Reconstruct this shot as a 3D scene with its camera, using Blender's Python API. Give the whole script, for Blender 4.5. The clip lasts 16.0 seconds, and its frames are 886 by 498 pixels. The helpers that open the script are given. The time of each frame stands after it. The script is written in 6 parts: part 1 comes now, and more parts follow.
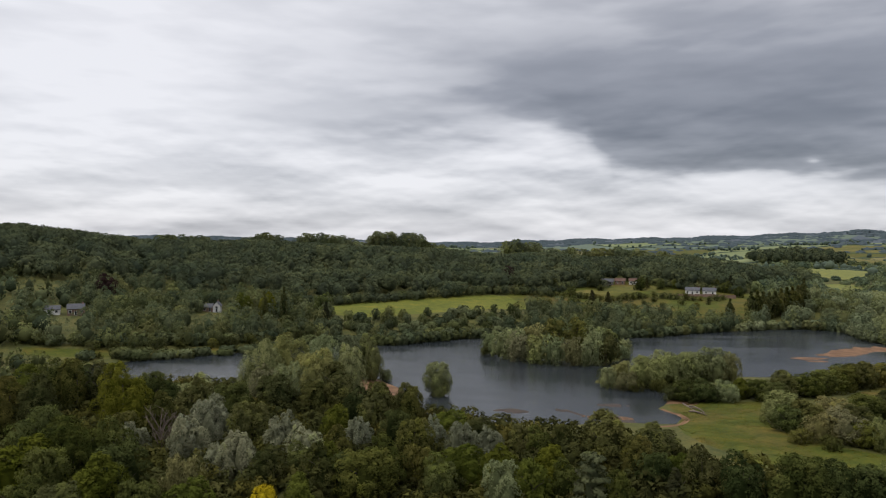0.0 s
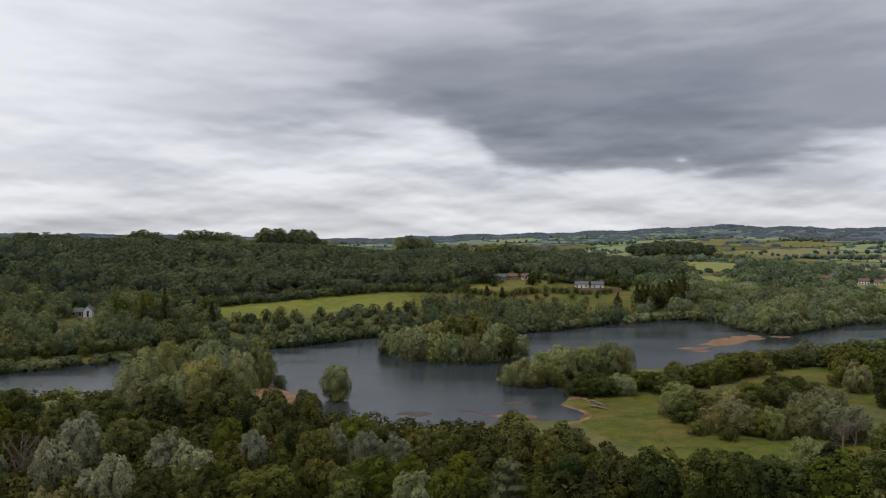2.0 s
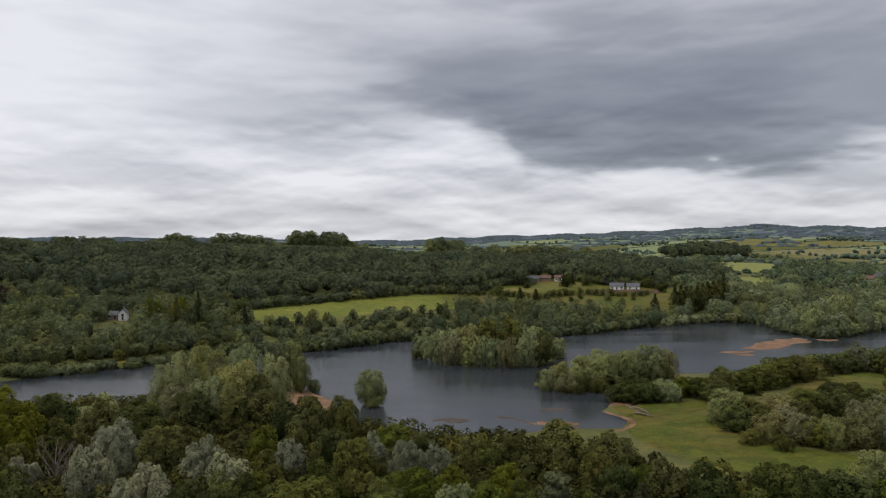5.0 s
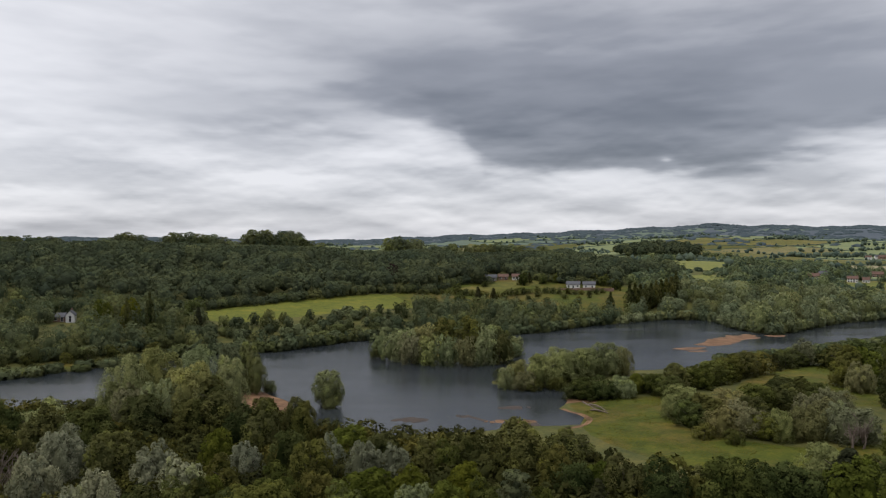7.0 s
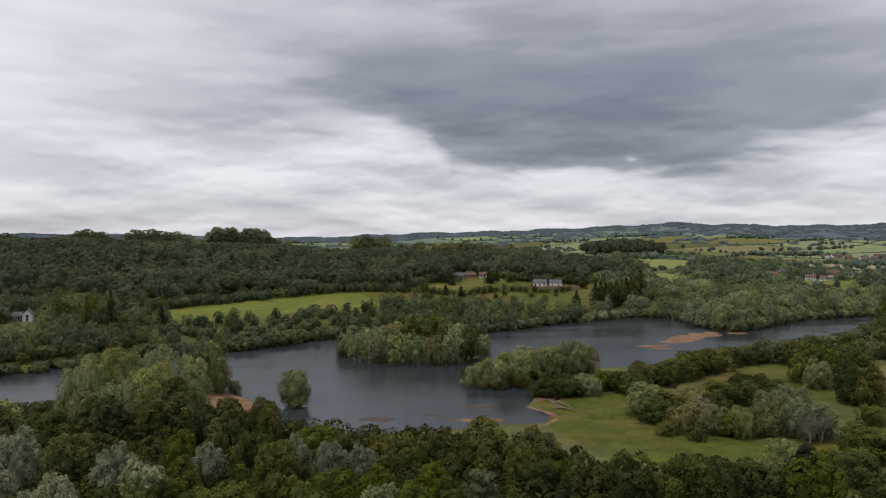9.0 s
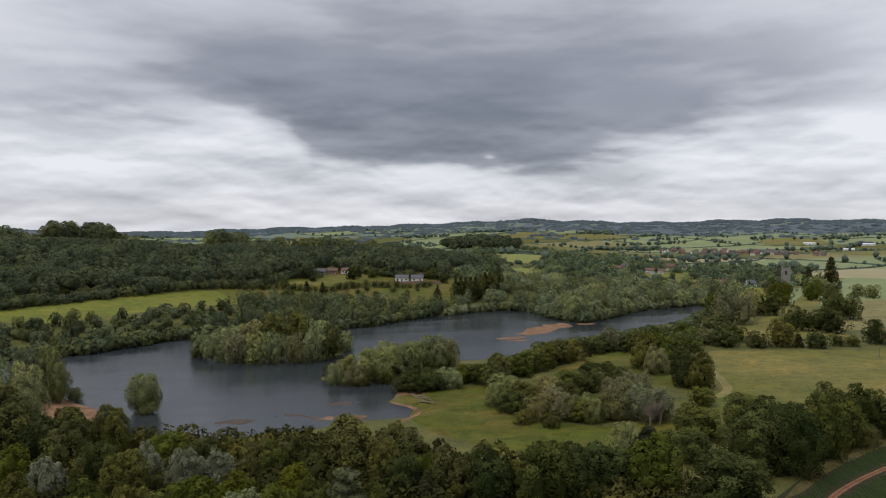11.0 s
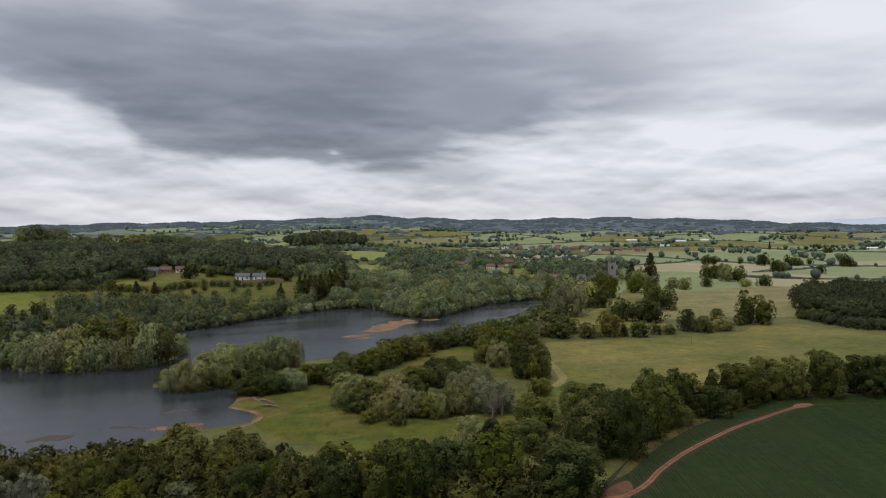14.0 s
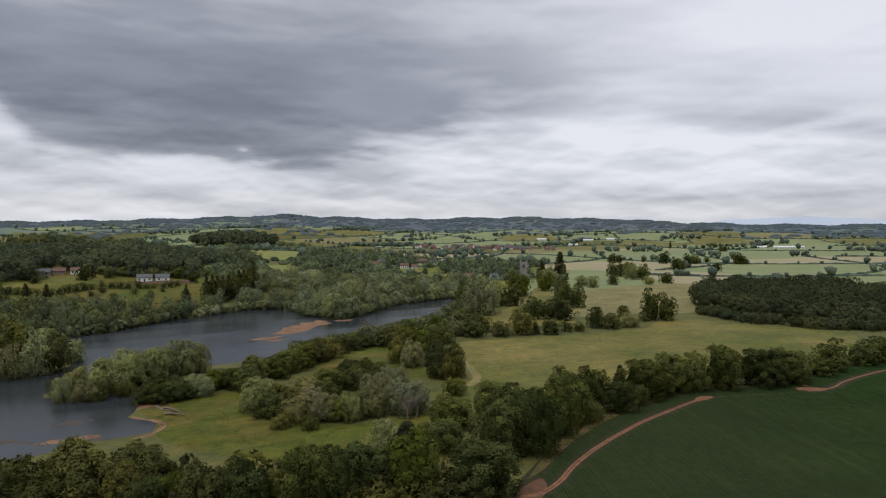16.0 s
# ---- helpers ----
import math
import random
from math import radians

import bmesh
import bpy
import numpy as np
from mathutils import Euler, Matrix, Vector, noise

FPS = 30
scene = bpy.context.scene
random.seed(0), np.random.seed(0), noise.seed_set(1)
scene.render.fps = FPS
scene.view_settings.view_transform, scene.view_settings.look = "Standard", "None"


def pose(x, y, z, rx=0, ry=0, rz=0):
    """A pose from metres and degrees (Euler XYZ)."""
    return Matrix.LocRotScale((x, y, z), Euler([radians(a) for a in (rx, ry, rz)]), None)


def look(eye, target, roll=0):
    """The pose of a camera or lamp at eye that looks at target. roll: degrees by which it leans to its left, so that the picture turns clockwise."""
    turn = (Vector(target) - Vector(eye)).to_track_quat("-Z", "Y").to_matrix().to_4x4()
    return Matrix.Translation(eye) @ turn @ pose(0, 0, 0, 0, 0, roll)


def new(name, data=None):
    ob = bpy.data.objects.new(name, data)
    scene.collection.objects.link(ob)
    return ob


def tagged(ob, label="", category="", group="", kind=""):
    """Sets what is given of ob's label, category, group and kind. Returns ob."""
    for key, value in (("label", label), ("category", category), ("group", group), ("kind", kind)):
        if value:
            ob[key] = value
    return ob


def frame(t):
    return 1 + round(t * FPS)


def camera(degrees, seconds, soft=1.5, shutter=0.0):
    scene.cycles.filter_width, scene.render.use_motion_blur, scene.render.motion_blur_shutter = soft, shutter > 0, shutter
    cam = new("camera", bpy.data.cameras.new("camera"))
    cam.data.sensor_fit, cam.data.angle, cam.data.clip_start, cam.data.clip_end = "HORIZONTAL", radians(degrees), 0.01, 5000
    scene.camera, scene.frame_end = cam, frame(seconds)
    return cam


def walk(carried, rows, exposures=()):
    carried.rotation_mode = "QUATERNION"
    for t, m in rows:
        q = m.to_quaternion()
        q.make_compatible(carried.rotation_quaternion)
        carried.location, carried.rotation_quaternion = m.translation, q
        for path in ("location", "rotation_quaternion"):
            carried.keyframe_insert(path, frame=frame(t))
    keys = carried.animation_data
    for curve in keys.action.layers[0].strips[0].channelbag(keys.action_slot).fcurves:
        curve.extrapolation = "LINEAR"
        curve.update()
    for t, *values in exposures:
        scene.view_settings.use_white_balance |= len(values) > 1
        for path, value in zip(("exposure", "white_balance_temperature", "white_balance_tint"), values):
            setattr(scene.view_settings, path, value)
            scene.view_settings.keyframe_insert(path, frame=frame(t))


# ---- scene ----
cam = camera(64.21, 16.0, soft=1.1)
PATH = [
    (0, pose(7.18, -14.84, 53.08, 89.43, -0.38, 10.24)),
    (0.5, pose(6.31, -12.32, 53.11, 89.29, -0.23, 5.73)),
    (1, pose(4.99, -9.94, 53.15, 89.10, -0.05, 0.86)),
    (1.5, pose(3.59, -7.99, 53.21, 89.12, -0.03, 0.62)),
    (2, pose(2.73, -6.32, 53.37, 89.14, 0.00, 1.27)),
    (2.5, pose(1.85, -4.86, 53.32, 89.22, 0.04, 1.96)),
    (3, pose(1.24, -3.78, 53.45, 89.26, 0.10, 2.62)),
    (3.2, pose(1.05, -3.28, 53.44, 89.27, 0.12, 2.89)),
    (4.25, pose(0.30, -1.34, 53.41, 89.27, 0.25, 4.00)),
    (5.3, pose(-0.01, -0.55, 53.40, 89.28, 0.37, 3.08)),
    (5.5, pose(-0.02, -0.53, 53.40, 89.28, 0.40, 2.60)),
    (6, pose(0.13, -0.11, 53.34, 89.20, 0.40, 1.17)),
    (6.5, pose(0.04, 0.03, 53.25, 89.19, 0.40, 0.25)),
    (7, pose(-0.00, 0.00, 53.31, 89.19, 0.38, 0.18)),
    (7.5, pose(0.08, 0.16, 53.43, 89.17, 0.38, 0.00)),
    (8, pose(0.14, 0.13, 53.42, 89.18, 0.31, -0.39)),
    (8.2, pose(0.12, 0.15, 53.46, 89.15, 0.29, -0.59)),
    (9.25, pose(0.02, 0.28, 53.65, 88.95, 0.18, -3.48)),
    (10.3, pose(-0.08, 0.41, 53.84, 88.74, 0.08, -9.15)),
    (10.5, pose(-0.10, 0.43, 53.87, 88.71, 0.06, -10.42)),
    (11, pose(-0.31, 0.42, 53.98, 88.57, 0.01, -13.63)),
    (11.5, pose(-0.23, 0.68, 53.89, 88.50, 0.03, -16.56)),
    (12, pose(-0.32, 0.63, 54.03, 88.44, -0.01, -18.69)),
    (12.5, pose(-0.17, 1.00, 54.03, 88.40, -0.04, -20.78)),
    (13, pose(-0.14, 1.42, 54.00, 88.36, -0.12, -22.89)),
    (13.5, pose(0.00, 1.84, 53.95, 88.37, -0.13, -24.55)),
    (14, pose(0.27, 2.36, 54.08, 88.33, -0.16, -26.13)),
    (14.5, pose(0.43, 2.78, 54.08, 88.33, -0.18, -27.91)),
    (15, pose(0.73, 3.28, 54.07, 88.33, -0.19, -29.62)),
    (15.5, pose(1.01, 4.01, 54.11, 88.31, -0.26, -31.57)),
    (16, pose(1.17, 4.58, 54.21, 88.29, -0.27, -33.15)),
]
walk(cam, PATH, [(0, 0.0, 6540, 10), (1.5, -0.05, 6520, 10), (8, -0.07, 6490, 10), (11, -0.06, 6450, 10), (13.5, -0.08, 6410, 10), (14.5, -0.07, 6400, 10), (16, -0.11, 6390, 10)])

# ---- world, sun ----
def sky_world():
    w = bpy.data.worlds.new("overcast_sky")
    scene.world = w
    w.use_nodes = True
    nt = w.node_tree
    nt.nodes.clear()
    N = nt.nodes.new
    L = nt.links.new

    def put(sock, v):
        if hasattr(v, "is_linked") or isinstance(v, bpy.types.NodeSocket):
            L(v, sock)
        else:
            sock.default_value = v

    def mt(op, a, b=0.0, c=0.0):
        n = N("ShaderNodeMath")
        n.operation = op
        put(n.inputs[0], a)
        put(n.inputs[1], b)
        put(n.inputs[2], c)
        return n.outputs[0]

    def fbm(vec, scale, detail, rough, dist=0.0):
        n = N("ShaderNodeTexNoise")
        L(vec, n.inputs["Vector"])
        n.inputs["Scale"].default_value = scale
        n.inputs["Detail"].default_value = detail
        n.inputs["Roughness"].default_value = rough
        n.inputs["Distortion"].default_value = dist
        return n.outputs["Fac"]

    def smooth_step(v, lo, hi, a=0.0, b=1.0):
        m = N("ShaderNodeMapRange")
        m.interpolation_type = "SMOOTHSTEP"
        put(m.inputs[0], v)
        put(m.inputs[1], lo)
        put(m.inputs[2], hi)
        m.inputs[3].default_value, m.inputs[4].default_value = a, b
        return m.outputs[0]

    tc = N("ShaderNodeTexCoord")
    sep = N("ShaderNodeSeparateXYZ")
    L(tc.outputs["Generated"], sep.inputs[0])
    x, y, z = sep.outputs
    # bearing and height above the horizon in degrees
    az = mt("MULTIPLY", mt("ARCTAN2", x, y), 57.2958)
    el = mt("MULTIPLY", mt("ARCSINE", z), 57.2958)

    def layer(lift):
        """A flat cloud layer seen in perspective."""
        zz = mt("ADD", mt("MAXIMUM", z, 0.0), lift)
        c = N("ShaderNodeCombineXYZ")
        L(mt("DIVIDE", x, zz), c.inputs[0])
        L(mt("DIVIDE", y, zz), c.inputs[1])
        return c.outputs[0]

    broad = mt("SUBTRACT", fbm(layer(0.24), 0.6, 3.0, 0.45, 0.0), 0.5)

    def face(rise=0.0):
        """Bearing against height, for heaped clouds with flat bases."""
        c = N("ShaderNodeCombineXYZ")
        L(mt("MULTIPLY", az, 0.085), c.inputs[0])
        L(mt("MULTIPLY", mt("ADD", el, rise), 0.34), c.inputs[1])
        return c.outputs[0]

    puff = smooth_step(fbm(face(), 1.0, 4.0, 0.46, 0.0), 0.32, 0.68)
    # the same puffs a little higher up: their difference gives lit tops and grey bases
    puff_over = smooth_step(fbm(face(0.45), 1.0, 4.0, 0.46, 0.0), 0.32, 0.68)
    fine = mt("SUBTRACT", fbm(layer(0.26), 1.7, 4.0, 0.48, 0.0), 0.5)
    wa = mt("ADD", az, mt("MULTIPLY", broad, 9.0))
    we = mt("ADD", mt("ADD", el, mt("MULTIPLY", mt("SUBTRACT", puff, 0.5), 1.1)), mt("MULTIPLY", fine, 0.45))

    def lump(a0, e0, sa, se, k):
        da = mt("DIVIDE", mt("SUBTRACT", wa, a0), sa)
        de = mt("DIVIDE", mt("SUBTRACT", we, e0), se)
        q = mt("ADD", mt("MULTIPLY", da, da), mt("MULTIPLY", de, de))
        return mt("MULTIPLY", mt("EXPONENT", mt("MULTIPLY", q, -1.0)), k)

    def course(rows):
        """A value that follows the bearing: rows of bearing and value."""
        r = N("ShaderNodeValToRGB")
        m = N("ShaderNodeMapRange")
        L(wa, m.inputs[0])
        m.inputs[1].default_value, m.inputs[2].default_value = -60, 100
        L(m.outputs[0], r.inputs[0])
        r.color_ramp.interpolation = "EASE"
        els = r.color_ramp.elements
        while len(els) < len(rows):
            els.new(0.5)
        for e, (p, v) in zip(els, rows):
            e.position, e.color = (p + 60) / 160, (v, v, v, 1)
        return r.outputs[0]

    # streaks overhead, puffs lower down
    total = mt("MULTIPLY", broad, 0.55)
    total = mt("ADD", total, mt("MULTIPLY", fine, 0.08))
    relief = mt("SUBTRACT", puff, puff_over)
    total = mt("ADD", total, mt("MULTIPLY", relief, smooth_step(el, 13.0, 5.0, 0.06, 0.24)))
    total = mt("ADD", total, mt("MULTIPLY", mt("SUBTRACT", puff, 0.5), smooth_step(el, 14.0, 5.0, 0.14, 0.25)))
    def heap(rise):
        c = N("ShaderNodeCombineXYZ")
        L(mt("MULTIPLY", az, 0.20), c.inputs[0])
        L(mt("MULTIPLY", mt("ADD", el, rise), 0.75), c.inputs[1])
        return smooth_step(fbm(c.outputs[0], 1.0, 5.0, 0.5, 0.0), 0.40, 0.62)

    small = mt("SUBTRACT", heap(0.0), heap(0.3))
    total = mt("ADD", total, mt("MULTIPLY", small, smooth_step(el, 10.0, 5.0, 0.0, 0.08)))
    for row in LUMPS:
        total = mt("ADD", total, lump(*row))
    # the big dark cloud: a flat base, soft flanks, fading upwards
    over = mt("SUBTRACT", we, mt("MULTIPLY", course(CLOUD_BASE), 20.0))
    edge = smooth_step(over, -0.35, mt("MULTIPLY", course(CLOUD_SOFT), 10.0))
    fade = smooth_step(mt("ADD", el, mt("MULTIPLY", broad, 8.0)), 9.5, 18.5, 1.0, 0.38)
    total = mt("ADD", total, mt("MULTIPLY", mt("MULTIPLY", edge, fade), course(CLOUD_DARK)))
    total = mt("ADD", total, 0.24)
    ramp = N("ShaderNodeValToRGB")
    L(total, ramp.inputs[0])
    cr = ramp.color_ramp
    cr.elements[0].position, cr.elements[0].color = 0.0, (0.80, 0.803, 0.845, 1)
    cr.elements[1].position, cr.elements[1].color = 1.0, (0.150, 0.160, 0.193, 1)
    e = cr.elements.new(0.3)
    e.color = (0.568, 0.577, 0.622, 1)
    e = cr.elements.new(0.62)
    e.color = (0.294, 0.306, 0.350, 1)
    sky = N("ShaderNodeTexSky")
    sky.sky_type = "NISHITA"
    sky.sun_disc = False
    sky.sun_elevation, sky.sun_rotation = radians(58), radians(-117)
    mix = N("ShaderNodeMixRGB")
    mix.blend_type = "ADD"
    mix.inputs[0].default_value = 0.012
    L(ramp.outputs[0], mix.inputs[1])
    L(sky.outputs[0], mix.inputs[2])
    bg = N("ShaderNodeBackground")
    L(mix.outputs[0], bg.inputs[0])
    # an overcast sky is brightest overhead
    L(smooth_step(el, 16.0, 80.0, 1.0, 2.7), bg.inputs[1])
    out = N("ShaderNodeOutputWorld")
    L(bg.outputs[0], out.inputs[0])


# lumps of cloud: bearing, height, half width, half height, darkness
LUMPS = [
    (-34, 15, 14, 12, -0.26),
    (60, 17, 15, 6, -0.36),
    (-2, 7.2, 6.5, 1.5, -0.16),
    (-12, 9.6, 12, 1.3, 0.20),
    (-3, 12.5, 8, 3.0, 0.16),
    (-24, 8.0, 7, 1.6, 0.09),
    (-27, 3.8, 6, 1.3, 0.10),
    (-30, 5.0, 13, 3.0, 0.08),
    (-14, 4.6, 6, 0.8, -0.12),
    (17.0, 6.1, 0.50, 0.38, -0.42),
    (14.4, 4.9, 2.4, 0.7, 0.16),
    (25, 3.8, 8, 2.0, 0.15),
    (33, 8.6, 6, 2.4, 0.14),
    (44, 3.9, 4, 0.6, 0.16),
    (44, 6.0, 9, 2.0, -0.15),
    (60, 8.2, 6, 0.8, 0.18),
    (58, 5.4, 9, 1.6, -0.08),
]
# by bearing: height of the dark cloud's base (in twentieths of a degree), softness of its edge (tenths) and darkness
CLOUD_BASE = [(-34, 0.50), (-10, 0.46), (-2, 0.43), (1.5, 0.35), (4, 0.240), (8, 0.226), (16, 0.234), (22, 0.250), (28, 0.30), (36, 0.36), (46, 0.43), (60, 0.50)]
CLOUD_SOFT = [(-34, 0.60), (-8, 0.55), (1, 0.34), (6, 0.13), (20, 0.11), (28, 0.16), (38, 0.40), (60, 0.60)]
CLOUD_DARK = [(-36, 0.0), (-22, 0.14), (-9, 0.32), (2, 0.47), (9, 0.60), (18, 0.60), (27, 0.48), (37, 0.30), (48, 0.10), (60, 0.0)]
sky_world()

sun_data = bpy.data.lights.new("sun", "SUN")
sun_data.energy, sun_data.angle, sun_data.color = 1.5, radians(28), (1.0, 0.96, 0.88)
sun = new("sun", sun_data)
sun.matrix_world = look((-520, -60, 900), (0, 200, 0))


# ---- materials ----
def tree_of(name):
    mat = bpy.data.materials.new(name)
    mat.use_nodes = True
    nt = mat.node_tree
    nt.nodes.clear()
    return mat, nt


def node(nt, kind, **ins):
    n = nt.nodes.new(kind)
    for k, v in ins.items():
        s = n.inputs[k]
        if isinstance(v, bpy.types.NodeSocket):
            nt.links.new(v, s)
        else:
            s.default_value = v
    return n


def noise_at(nt, vec, scale, detail=4.0, rough=0.55):
    n = node(nt, "ShaderNodeTexNoise", Scale=scale, Detail=detail, Roughness=rough)
    nt.links.new(vec, n.inputs["Vector"])
    return n.outputs["Fac"]


def ramp_of(nt, fac, stops):
    n = nt.nodes.new("ShaderNodeValToRGB")
    nt.links.new(fac, n.inputs[0])
    cr = n.color_ramp
    while len(cr.elements) < len(stops):
        cr.elements.new(0.5)
    for e, (p, c) in zip(cr.elements, stops):
        e.position, e.color = p, (*c, 1)
    return n.outputs[0]


def mixed(nt, fac, a, b, mode="MIX"):
    n = nt.nodes.new("ShaderNodeMixRGB")
    n.blend_type = mode
    for s, v in zip(n.inputs, (fac, a, b)):
        if isinstance(v, bpy.types.NodeSocket):
            nt.links.new(v, s)
        else:
            s.default_value = v if isinstance(v, float) else (*v, 1)
    return n.outputs[0]


def finish(nt, shader):
    out = nt.nodes.new("ShaderNodeOutputMaterial")
    nt.links.new(shader, out.inputs[0])


def surface(name, low, high, big=0.05, fine=1.5, rough=0.9, bump=0.3, extra=None, stops=(0.3, 0.7)):
    """A matt, uneven surface between two colours, at two scales."""
    mat, nt = tree_of(name)
    geo = nt.nodes.new("ShaderNodeNewGeometry")
    pos = geo.outputs["Position"]
    a = noise_at(nt, pos, big, 5)
    b = noise_at(nt, pos, fine, 5, 0.65)
    mixn = node(nt, "ShaderNodeMath")
    mixn.operation = "MULTIPLY_ADD"
    nt.links.new(b, mixn.inputs[0])
    mixn.inputs[1].default_value = 0.3
    half = node(nt, "ShaderNodeMath")
    half.operation = "MULTIPLY"
    nt.links.new(a, half.inputs[0])
    half.inputs[1].default_value = 0.7
    nt.links.new(half.outputs[0], mixn.inputs[2])
    col = ramp_of(nt, mixn.outputs[0], [(stops[0], low), (stops[1], high)])
    if extra:
        col = extra(nt, pos, col)
    bsdf = node(nt, "ShaderNodeBsdfPrincipled", Roughness=rough)
    bsdf.inputs["Specular IOR Level"].default_value = 0.2
    nt.links.new(col, bsdf.inputs["Base Color"])
    if bump:
        bp = node(nt, "ShaderNodeBump", Strength=bump, Distance=0.15)
        nt.links.new(b, bp.inputs["Height"])
        nt.links.new(bp.outputs[0], bsdf.inputs["Normal"])
    finish(nt, bsdf.outputs[0])
    return mat


def leaf_material(name, dark, light, own=0.66, shine=0.30, cells=0.0, vary=1.0):
    """Foliage: each tree, each lobe of its crown and each leaf has its own tone."""
    mat, nt = tree_of(name)
    info = nt.nodes.new("ShaderNodeObjectInfo")
    geo = nt.nodes.new("ShaderNodeNewGeometry")
    tone = nt.nodes.new("ShaderNodeAttribute")
    tone.attribute_name = "tone"

    def sums(a, k, c):
        m = node(nt, "ShaderNodeMath")
        m.operation = "MULTIPLY_ADD"
        nt.links.new(a, m.inputs[0])
        m.inputs[1].default_value = k
        if isinstance(c, bpy.types.NodeSocket):
            nt.links.new(c, m.inputs[2])
        else:
            m.inputs[2].default_value = c
        return m.outputs[0]

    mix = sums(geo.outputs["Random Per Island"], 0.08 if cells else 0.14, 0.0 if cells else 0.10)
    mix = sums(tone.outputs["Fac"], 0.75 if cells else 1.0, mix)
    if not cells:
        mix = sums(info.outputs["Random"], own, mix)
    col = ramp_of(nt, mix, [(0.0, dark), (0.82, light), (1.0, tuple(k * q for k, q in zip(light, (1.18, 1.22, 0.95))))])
    big = noise_at(nt, geo.outputs["Position"], 0.03, 3)
    col = mixed(nt, 0.5, col, ramp_of(nt, big, [(0.3, (0.55, 0.6, 0.55)), (0.7, (1.25, 1.2, 1.0))]), "MULTIPLY")
    grain = noise_at(nt, geo.outputs["Position"], 0.9 if not cells else 0.45, 4, 0.6)
    col = mixed(nt, 0.5 if cells else 0.6, col, ramp_of(nt, grain, [(0.32, (0.62, 0.62, 0.60)), (0.68, (1.32, 1.30, 1.26))]), "MULTIPLY")
    # each tree leans towards blue-green, yellow or brown
    lean = sums(info.outputs["Random"], 7.31, 0.0)
    if cells:
        kin = nt.nodes.new("ShaderNodeAttribute")
        kin.attribute_name = "lean"
        lean = kin.outputs["Fac"]
    else:
        part_of = node(nt, "ShaderNodeMath")
        part_of.operation = "FRACT"
        nt.links.new(lean, part_of.inputs[0])
        lean = part_of.outputs[0]
    col = mixed(nt, vary, col, ramp_of(nt, lean, [(0.0, (0.86, 0.95, 1.0)), (0.45, (1.0, 1.0, 1.0)), (0.85, (1.08, 1.08, 0.82)), (1.0, (1.12, 1.02, 0.80))]), "MULTIPLY")
    d = node(nt, "ShaderNodeBsdfDiffuse")
    nt.links.new(col, d.inputs[0])
    t = node(nt, "ShaderNodeBsdfTranslucent")
    nt.links.new(col, t.inputs[0])
    m = node(nt, "ShaderNodeMixShader", Fac=shine)
    nt.links.new(d.outputs[0], m.inputs[1])
    nt.links.new(t.outputs[0], m.inputs[2])
    finish(nt, m.outputs[0])
    return mat


def sward(nt, pos, col):
    """Tufts, trodden patches and faint drifts in grass."""
    mp = node(nt, "ShaderNodeMapping")
    nt.links.new(pos, mp.inputs[0])
    mp.inputs["Rotation"].default_value = (0, 0, radians(14))
    mp.inputs["Scale"].default_value = (0.035, 0.07, 1.0)
    a = noise_at(nt, mp.outputs[0], 1.0, 6, 0.7)
    col = mixed(nt, 0.75, col, ramp_of(nt, a, [(0.35, (0.72, 0.80, 0.70)), (0.5, (1.0, 1.0, 1.0)), (0.66, (1.38, 1.20, 1.15))]), "MULTIPLY")
    b = noise_at(nt, pos, 0.22, 7, 0.75)
    col = mixed(nt, 0.7, col, ramp_of(nt, b, [(0.36, (0.56, 0.66, 0.55)), (0.5, (1.0, 1.0, 1.0)), (0.66, (1.42, 1.22, 1.05))]), "MULTIPLY")
    c = noise_at(nt, pos, 1.3, 5, 0.75)
    return mixed(nt, 0.7, col, ramp_of(nt, c, [(0.35, (0.66, 0.68, 0.62)), (0.65, (1.28, 1.26, 1.2))]), "MULTIPLY")


ROW_STEP, ROW_WAY = 0.71, -119.0

M = {}
M["grass"] = surface("rough_grass", (0.084, 0.066, 0.012), (0.055, 0.065, 0.004), 0.045, 0.9, stops=(0.40, 0.54), extra=sward)
M["meadow"] = surface("green_meadow", (0.076, 0.089, 0.009), (0.118, 0.121, 0.017), 0.03, 0.8, extra=sward)
M["pasture"] = surface("dry_pasture", (0.056, 0.067, 0.007), (0.120, 0.103, 0.026), 0.018, 0.5, stops=(0.36, 0.58), extra=sward)
M["hay"] = surface("brownish_field", (0.106, 0.096, 0.034), (0.158, 0.139, 0.057), 0.03, 0.7, extra=sward)
M["slope"] = surface("slope_pasture", (0.112, 0.126, 0.026), (0.166, 0.166, 0.043), 0.02, 0.5, extra=sward)
# pasture on the far slopes, distance haze painted into its blue base colour
M["upland"] = surface("haze_blue_pasture", (0.074, 0.099, 0.071), (0.106, 0.135, 0.092), 0.01, 0.1, bump=0)
M["straw"] = surface("pale_field", (0.192, 0.166, 0.085), (0.237, 0.206, 0.121), 0.02, 0.5)
# blue raised in this base colour to stand for distance haze
M["green"] = surface("hazed_green_field", (0.104, 0.129, 0.053), (0.164, 0.181, 0.077), 0.02, 0.5)
M["sand"] = surface("wet_sand", (0.076, 0.040, 0.021), (0.203, 0.115, 0.061), 0.22, 1.5, stops=(0.36, 0.62))
M["mud"] = surface("dark_mud", (0.033, 0.029, 0.026), (0.076, 0.055, 0.041), 0.5, 1.8)
M["soil"] = surface("red_soil", (0.085, 0.040, 0.020), (0.205, 0.094, 0.045), 0.5, 2.2)
